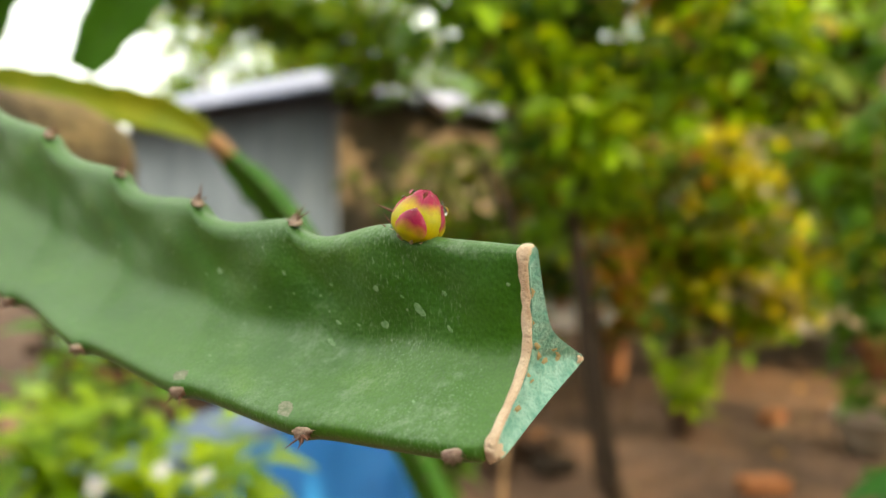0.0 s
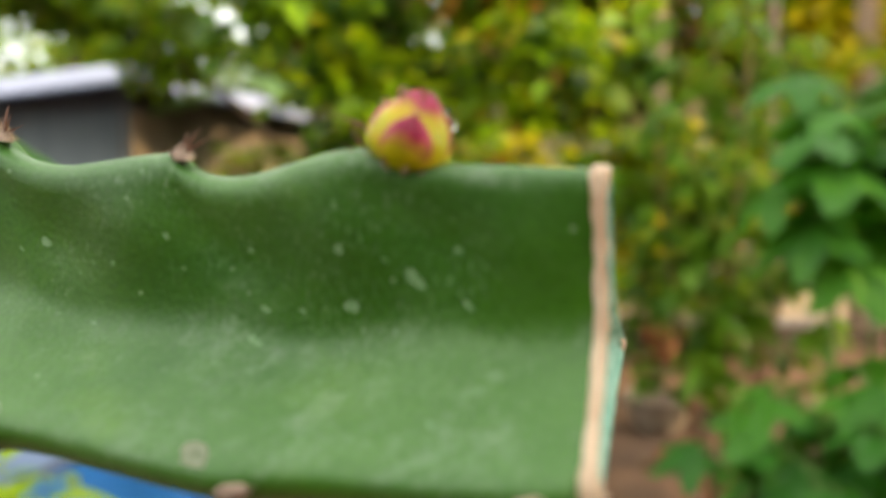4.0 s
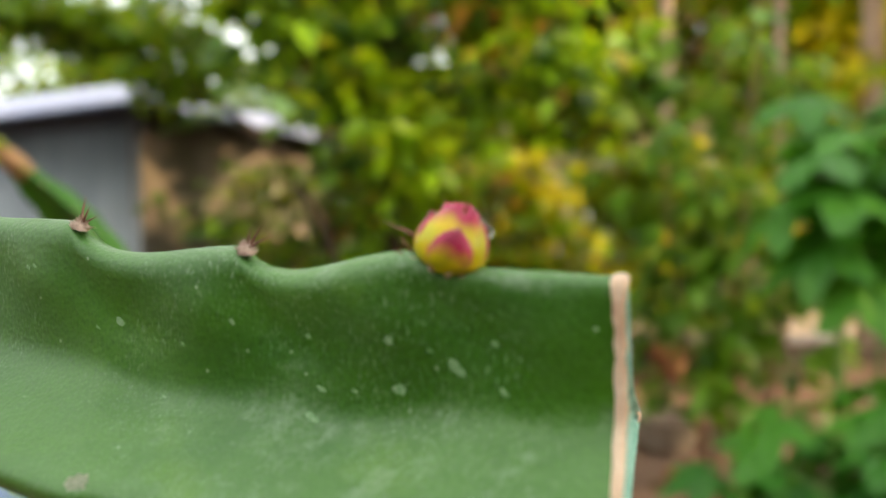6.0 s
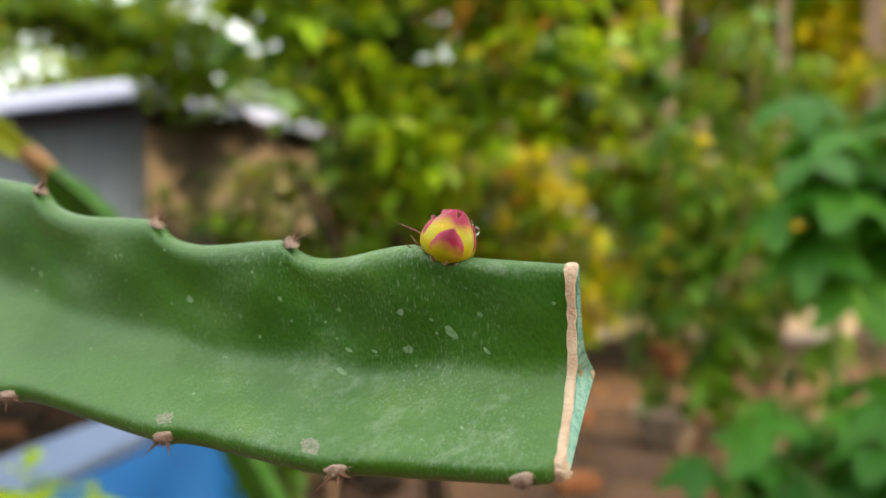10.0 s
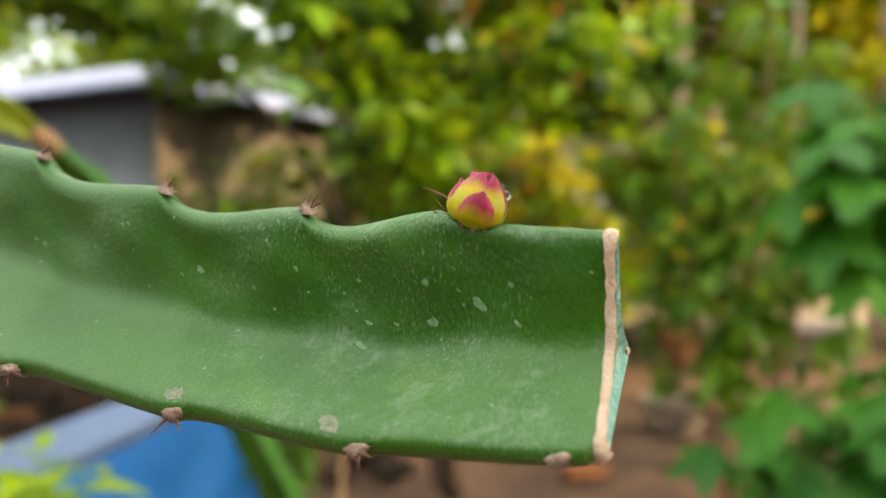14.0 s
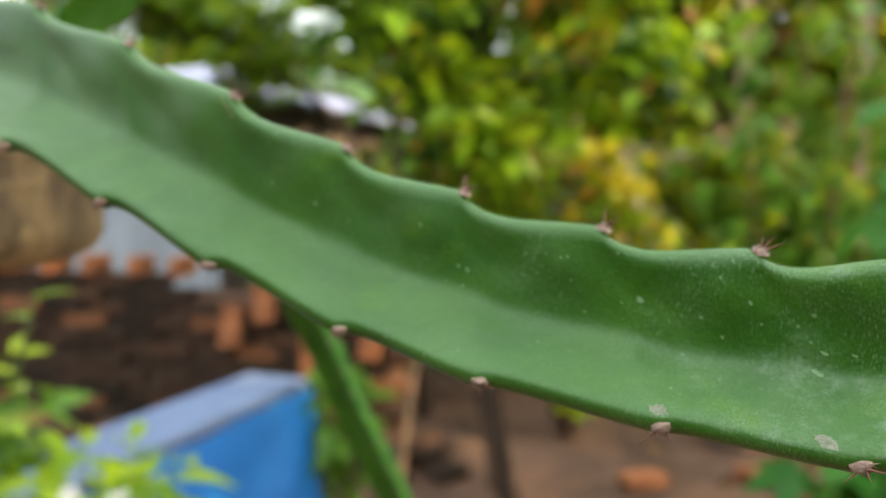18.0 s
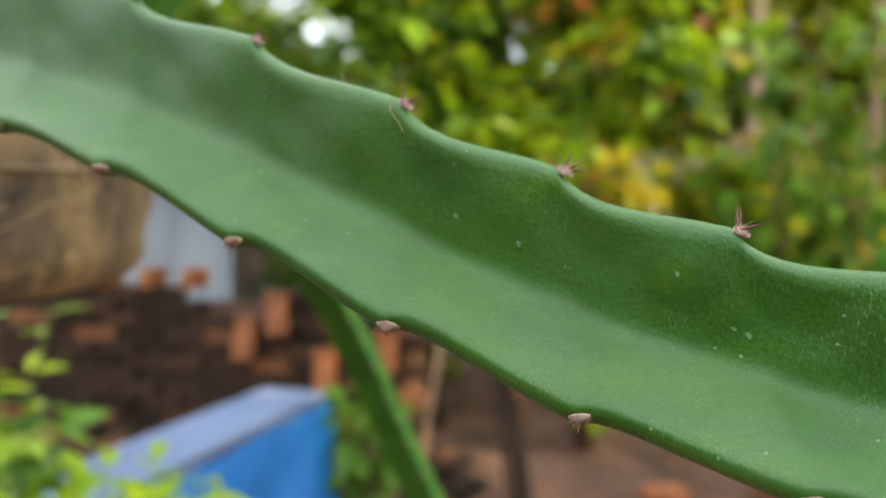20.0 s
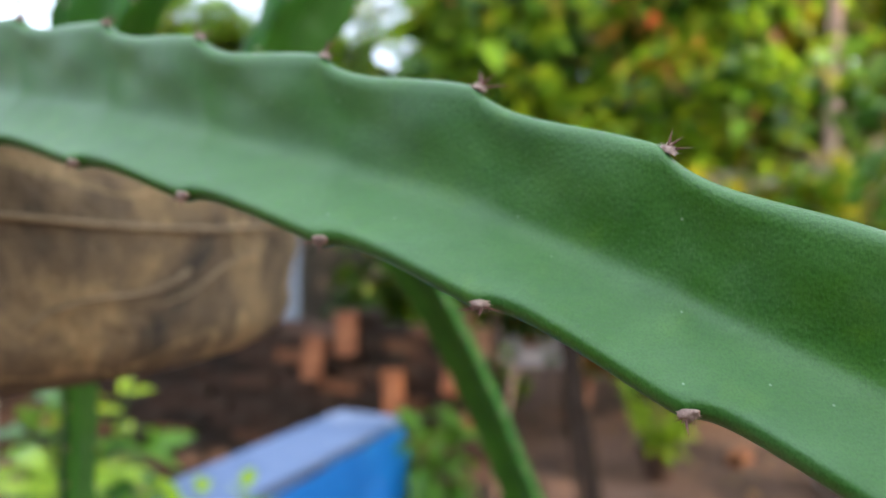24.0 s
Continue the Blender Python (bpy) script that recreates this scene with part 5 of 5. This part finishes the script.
banana(-0.76, 5.35, 2.17, [(92, 22, 1.15, 0.26, 0.9), (75, 40, 1.0, 0.22, 1.0), (-20, 60, 1.1, 0.2, 1.1), (20, 70, 1.0, 0.18, 0.9)], "banana plant with drooping torn leaves before the shed", 5)
banana(0.70, 6.9, 2.55, [(-80, 38, 1.5, 0.27, 1.7), (-120, 50, 1.4, 0.25, 1.3), (60, 50, 1.4, 0.25, 1.4), (0, 60, 1.3, 0.24, 1.2), (150, 45, 1.3, 0.24, 1.5)], "banana plant with long bowed leaves", 25)
banana(0.55, 6.2, 1.0, [(-70, 40, 0.9, 0.18, 1.6), (100, 45, 0.8, 0.17, 1.5), (10, 60, 0.8, 0.17, 1.1)], "young banana plant with pale torn leaves", 45)


# ---- broad-leaved and lobed plants of single leaves ----
def blade(length, width, fold=0.25, curl=0.3, n=8):
    v, f = [], []
    for i in range(n + 1):
        t = i / n
        w = width * math.sin(math.pi * min(1, 0.05 + 0.95 * t) ** 0.85) ** 0.8 if 0 < i < n else 0.003
        y, z = length * t, -curl * length * t * t
        v += [(-w, y, z + fold * w), (0, y, z), (w, y, z + fold * w)]
    for i in range(n):
        a = 3 * i
        f += [(a, a + 1, a + 4, a + 3), (a + 1, a + 2, a + 5, a + 4)]
    return v, f


def lobed(size, lobes=5, seed=1):
    """A palmate blade with pointed, toothed lobes, gently cupped."""
    r = random.Random(seed)
    v, f = [(0, 0, 0)], []
    n = lobes * 12
    for ringk in (0.35, 0.7, 1.0):
        for i in range(n + 1):
            a = -2.45 + 4.9 * i / n
            ph = (i / n * lobes) % 1.0
            tip = 1 - abs(ph - 0.5) * 2
            env = 0.72 + 0.28 * math.cos(a * 0.85)
            rad = size * env * (0.58 + 0.42 * tip ** 1.15) * (1 + (0.07 if i % 3 == 1 else -0.03) * (ringk == 1.0))
            rr = rad * ringk
            v.append((rr * math.sin(a), rr * math.cos(a) + size * 0.05, 0.10 * size * math.cos(ph * 2 * math.pi) * ringk - 0.22 * size * ringk ** 2 + r.uniform(-0.01, 0.01) * size))
    w = n + 1
    for i in range(n):
        f.append((0, 1 + i + 1, 1 + i))
        for k in range(2):
            a = 1 + k * w + i
            f.append((a, a + 1, a + w + 1, a + w))
    return v, f


def aim(at, heading, pitch, roll=0):
    """A leaf's pose: it grows along its y, heading degrees clockwise from +y, pitched up."""
    return Matrix.Translation(at) @ Euler((radians(pitch), radians(roll), radians(-heading))).to_matrix().to_4x4()


def leafy_shrub(name, x, y, label, category, stems, leaf_meshes, per_stem, twig, seed, low=0.25, petiole=0.0, tilt=(-25, 25), size=(0.7, 1.2)):
    """Stems with single leaves set round them. stems: (top offset x, y, height, radius)."""
    r = random.Random(seed)
    base = thing(name, (x, y, 0), label, category)
    for sx, sy, h, rad in stems:
        line = spline([(x + sx * 0.1, y + sy * 0.1, -0.03), (x + sx * 0.5 + r.uniform(-0.04, 0.04), y + sy * 0.5, h * 0.5), (x + sx, y + sy, h)], 8)
        part("stem", *tube(line, np.linspace(rad, rad * 0.3, len(line)), 7), twig, base)
        a = r.uniform(0, 360)
        for k in range(per_stem):
            q = low + (1 - low) * (k + 0.5) / per_stem
            u = q * (len(line) - 1)
            i = min(int(u), len(line) - 2)
            p = line[i] + (line[i + 1] - line[i]) * (u - i)
            a += 137 + r.uniform(-20, 20)
            d = np.array([math.sin(radians(a)), math.cos(radians(a)), 0.35])
            reach = petiole * r.uniform(0.6, 1.1)
            e = p + d * (reach + rad * 0.4)
            if petiole:
                part("leaf_stalk", *tube(spline([p, (p + e) / 2 + (0, 0, 0.02), e], 3), 0.003, 5), GREEN_TWIG, base)
            placed("leaf", r.choice(leaf_meshes), base, aim(e, a, r.uniform(*tilt), r.uniform(-25, 25)) @ Matrix.Scale(r.uniform(*size), 4))
    return base


BROAD = [mesh("leaf", *blade(0.135, 0.034, 0.3, c), LEAF_BROAD) for c in (0.15, 0.35, 0.6)]
LOBED = [mesh("leaf", *lobed(0.17, 5, s), LEAF_LOBED) for s in (1, 2, 3)]
OBLONG = [mesh("leaf", *blade(0.075, 0.016, 0.35, c), LEAF_SUN_BRIGHT) for c in (0.1, 0.3, 0.5)]



def bushy_shrub(x, y, label, stems, leaf_meshes, shoots, per_shoot, reach, seed, low, size):
    """Woody stems with spreading side shoots; leaves stand in turn along each shoot and crowd at its end."""
    r = random.Random(seed)
    base = thing("shrub", (x, y, 0), label, "shrub")
    for sx, sy, h, rad in stems:
        line = spline([(x + sx * 0.1, y + sy * 0.1, -0.03), (x + sx * 0.55 + r.uniform(-0.05, 0.05), y + sy * 0.5, h * 0.5), (x + sx, y + sy, h)], 8)
        part("stem", *tube(line, np.linspace(rad, rad * 0.35, len(line)), 7), TWIG, base)
        a = r.uniform(0, 360)
        for k in range(shoots):
            q = low + (1 - low) * (k + r.random()) / shoots
            u = min(q, 0.995) * (len(line) - 1)
            i = min(int(u), len(line) - 2)
            p = line[i] + (line[i + 1] - line[i]) * (u - i)
            a += 137 + r.uniform(-25, 25)
            L = reach * r.uniform(0.6, 1.15) * (1.15 - 0.5 * q)
            d = np.array([math.sin(radians(a)), math.cos(radians(a)), r.uniform(0.2, 0.9)])
            tip = p + unit(d) * L
            shoot = spline([p, (p + tip) / 2 + (0, 0, -0.02), tip + (0, 0, 0.03)], 4)
            part("shoot", *tube(shoot, np.linspace(0.005, 0.002, len(shoot)), 5), GREEN_TWIG, base)
            for n in range(per_shoot):
                w = 0.3 + 0.7 * (n + 0.5) / per_shoot
                c = shoot[min(len(shoot) - 1, int(w * len(shoot)))]
                head = a + (58 if n % 2 else -58) * (1.2 - 0.7 * w) + r.uniform(-20, 20)
                placed("leaf", r.choice(leaf_meshes), base, aim(c, head, r.uniform(-30, 25), r.uniform(-25, 25)) @ Matrix.Scale(r.uniform(*size) * (1.15 - 0.35 * w), 4))
    return base


bushy_shrub(1.20, 2.92, "tall broad-leaved shrub with glossy green leaves", [(0.12, 0.0, 2.25, 0.018), (-0.30, -0.05, 1.70, 0.013), (0.36, 0.1, 1.95, 0.014), (-0.10, 0.2, 1.95, 0.014), (0.24, -0.2, 1.55, 0.013), (-0.24, 0.1, 1.40, 0.012)],
            BROAD, 12, 9, 0.34, 3, 0.30, (0.8, 1.25))
leafy_shrub("shrub", 1.88, 4.7, "broad-leaved shrub with upright leafy shoots", "shrub",
            [(0.0, 0.0, 2.7, 0.02), (-0.3, 0.1, 2.2, 0.015), (0.35, 0.1, 2.3, 0.015), (0.1, -0.25, 1.9, 0.014), (-0.15, -0.2, 1.7, 0.013)], BROAD, 36, TWIG, 8, 0.25)
leafy_shrub("shrub", -0.66, 2.78, "small dark green plant at the bench's end", "shrub", [(0.05, 0, 0.70, 0.008), (-0.1, 0.0, 0.68, 0.007), (0.12, 0.08, 0.62, 0.007), (-0.03, -0.12, 0.60, 0.007)], BROAD, 18, GREEN_TWIG, 23, 0.3)
leafy_shrub("lobed_leaf_plant", 1.06, 1.85, "tall plant with big dark lobed leaves", "plant",
            [(0.0, 0.0, 1.60, 0.014), (0.14, 0.1, 1.50, 0.012), (0.26, 0.0, 1.68, 0.013), (-0.06, -0.10, 1.50, 0.011)],
            LOBED, 15, GREEN_TWIG, 4, 0.74, 0.12, (-45, 5), (0.75, 1.15))
leafy_shrub("lobed_leaf_plant", 0.86, 1.58, "low plant with bright green lobed leaves", "plant",
            [(0.0, 0.0, 0.86, 0.011), (0.14, 0.06, 0.92, 0.011), (-0.14, 0.08, 0.80, 0.010), (0.20, -0.08, 0.90, 0.011), (-0.06, -0.10, 0.76, 0.010), (0.30, 0.1, 0.92, 0.010), (0.06, 0.16, 0.84, 0.010)],
            LOBED, 13, GREEN_TWIG, 6, 0.42, 0.10, (-35, 5), (0.6, 1.0))


def flower(size, seed):
    """Five rounded white petals round a small throat."""
    v, f = [], []
    for k in range(5):
        a0 = 2 * math.pi * k / 5
        o = len(v)
        for j, (rr, w) in enumerate(((0.06, 0.05), (0.45, 0.24), (0.8, 0.32), (1.0, 0.14))):
            for s in (-1, 0, 1):
                x, y = size * rr, size * w * s
                v.append((x * math.cos(a0) - y * math.sin(a0), x * math.sin(a0) + y * math.cos(a0), size * (0.25 * rr - 0.18 * rr * rr + 0.04 * abs(s))))
        for j in range(3):
            for s in range(2):
                a = o + 3 * j + s
                f.append((a, a + 1, a + 4, a + 3))
    return mesh("flower", v, f, WHITE_PETAL)


FLOWER = flower(0.021, 1)
THROAT = mesh("throat", *lump(0.004, 3, 1.0), plain("pink_throat", (0.45, 0.10, 0.16), (0.62, 0.22, 0.26), 300, 0.6))


def flowering_plant(x, y, label, stems, seed, blooms, per=24):
    base = leafy_shrub("flowering_plant", x, y, label, "plant", stems, OBLONG, per, GREEN_TWIG, seed, 0.45, 0.0, (-15, 45), (1.0, 1.6))
    r = random.Random(seed)
    for sx, sy, sz in blooms:
        fl = placed("flower", FLOWER, base, pose(x + sx, y + sy, sz, r.uniform(25, 75), r.uniform(-20, 20), r.uniform(-30, 40)) @ Matrix.Scale(r.uniform(0.85, 1.2), 4), "white five-petalled flower")
        th = new("throat", THROAT)
        th.parent = fl
        th.location = (0, 0, 0.001)


flowering_plant(-0.90, 1.42, "bushy plant with bright green leaves and white flowers",
                [(0, 0, 0.82, 0.006), (0.10, -0.05, 0.80, 0.005), (-0.1, 0.0, 0.86, 0.005), (0.05, 0.1, 0.80, 0.005), (-0.05, -0.1, 0.78, 0.005), (0.17, 0.05, 0.77, 0.005), (-0.18, -0.03, 0.86, 0.005), (0.0, -0.16, 0.8, 0.005), (0.22, -0.05, 0.74, 0.005)], 12,
                [(0.06, -0.16, 0.77), (0.13, -0.12, 0.75), (-0.06, -0.20, 0.74)])
flowering_plant(-1.42, 1.80, "taller bright green leafy plant", [(0, 0, 1.06, 0.006), (0.16, 0.02, 1.08, 0.005), (0.05, -0.1, 0.90, 0.005), (-0.12, 0.06, 0.9, 0.005)], 14, [], 12)


flowering_plant(-1.16, 1.30, "bushy bright green plant beside the bench", [(0.1 * math.sin(k * 1.7), 0.1 * math.cos(k * 2.3), 0.90 - 0.04 * (k % 3), 0.005) for k in range(8)], 15, [])

leafy_shrub("shrub", -1.42, 1.72, "dark green leafy plant behind the bench", "shrub", [(0.22 * math.sin(k * 2.1), 0.16 * math.cos(k * 1.3), 0.78 + 0.07 * (k % 4), 0.006) for k in range(7)], BROAD, 18, GREEN_TWIG, 27, 0.35)


# ---- an unseen wall added behind: closes the yard and blocks low light ----
unseen_wall = thing("unseen_blocking_wall", (0, -3.1, 0), "unseen plaster wall with a tin eave, added to block low light", "wall", kind="structure")
part("plaster", *box((-7, -3.25, -0.05), (7, -3.0, 2.85), 0.01), plain("old_plaster", (0.12, 0.10, 0.08), (0.24, 0.20, 0.16), 1.5, 0.9, relief=0.4, depth=0.01), unseen_wall)
part("eave", *box((-7.2, -3.4, 2.85), (7.2, -2.45, 2.91), 0.01), TIN_BROWN, unseen_wall)


stake = thing("stake", (-0.42, 3.0, 0), "thin pale bare stake stuck in the soil", "stake")
part("rod", *tube(spline([(-0.43, 3.0, -0.05), (-0.40, 3.01, 0.4), (-0.34, 3.0, 0.82)], 6), np.linspace(0.014, 0.008, 13), 8), plain("pale_wood", (0.20, 0.13, 0.08), (0.36, 0.25, 0.17), 20, 0.8, stretch=(1, 1, 0.2)), stake)


# ---- pots on the ground ----
def pot(x, y, r_top, r_foot, h, mat, label, soil=True, bowl=False):
    base = thing("plant_pot", (x, y, 0), label, "plant pot")
    prof = [(r_foot * 0.9, 0.0), (r_foot, 0.01), (r_foot + (r_top - r_foot) * (0.75 if bowl else 0.5), h * 0.5), (r_top * 0.97, h * 0.86), (r_top * 1.05, h * 0.88), (r_top * 1.06, h), (r_top * 0.93, h), (r_top * 0.90, h * 0.8), (r_foot * 0.9, h * 0.15)]
    seg, v = 28, []
    for a in range(seg):
        w = 2 * math.pi * a / seg
        for rr, z in prof:
            v.append((x + rr * math.cos(w), y + rr * math.sin(w), z))
    m = len(prof)
    f = [(a * m + k, ((a + 1) % seg) * m + k, ((a + 1) % seg) * m + k + 1, a * m + k + 1) for a in range(seg) for k in range(m - 1)]
    f.append(tuple(a * m for a in range(seg)))
    f.append(tuple(a * m + m - 1 for a in range(seg)))
    part("pot_wall", v, f, mat, base, fix=True)
    if soil:
        v = [(x, y, h * 0.84)] + [(x + r_top * 0.92 * math.cos(w), y + r_top * 0.92 * math.sin(w), h * 0.80) for w in np.linspace(0, 2 * math.pi, 24, endpoint=False)]
        part("potting_soil", v, [(0, 1 + k, 1 + (k + 1) % 24) for k in range(24)], SOIL, base)


pot(0.43, 4.35, 0.11, 0.07, 0.19, CLAY_DARK, "dark brown clay pot on the soil")
leafy_shrub("potted_plant", 0.43, 4.35, "bushy yellow-green plant growing in a clay pot", "plant",
            [(math.sin(k) * 0.2, math.cos(k) * 0.2, 0.36 + 0.08 * (k % 3), 0.005) for k in range(16)], OBLONG, 14, GREEN_TWIG, 17, 0.4, 0.0, (0, 60), (0.8, 1.4))
pot(1.38, 4.25, 0.19, 0.11, 0.22, CLAY_GREY, "wide weathered clay bowl on the soil", soil=True, bowl=True)
pot(2.1, 6.3, 0.20, 0.14, 0.28, CLAY, "large clay pot at the back of the yard")
leafy_shrub("potted_plant", 2.1, 6.3, "leafy green plant growing in a large clay pot", "plant", [(math.sin(k * 2) * 0.25, math.cos(k * 2) * 0.25, 0.7 + 0.1 * (k % 3), 0.006) for k in range(9)], BROAD, 12, GREEN_TWIG, 19, 0.45)
pot(0.02, 5.6, 0.12, 0.09, 0.36, CLAY, "tall terracotta jar in the sun", soil=False)

for x_, y_, turn_ in ((0.71, 3.55, 20), (1.30, 3.66, -35), (0.98, 4.75, 60)):
    loose = thing("brick", (x_, y_, 0), "loose orange brick lying on the soil", "brick", "loose bricks")
    part("brick_body", *[q if k else [(x_ + a * math.cos(radians(turn_)) - b * math.sin(radians(turn_)), y_ + a * math.sin(radians(turn_)) + b * math.cos(radians(turn_)), c) for a, b, c in q] for k, q in enumerate(box((-0.11, -0.05, 0.0), (0.11, 0.05, 0.07), 0.008))], CLAY_ORANGE_SUN, loose, smooth=False)
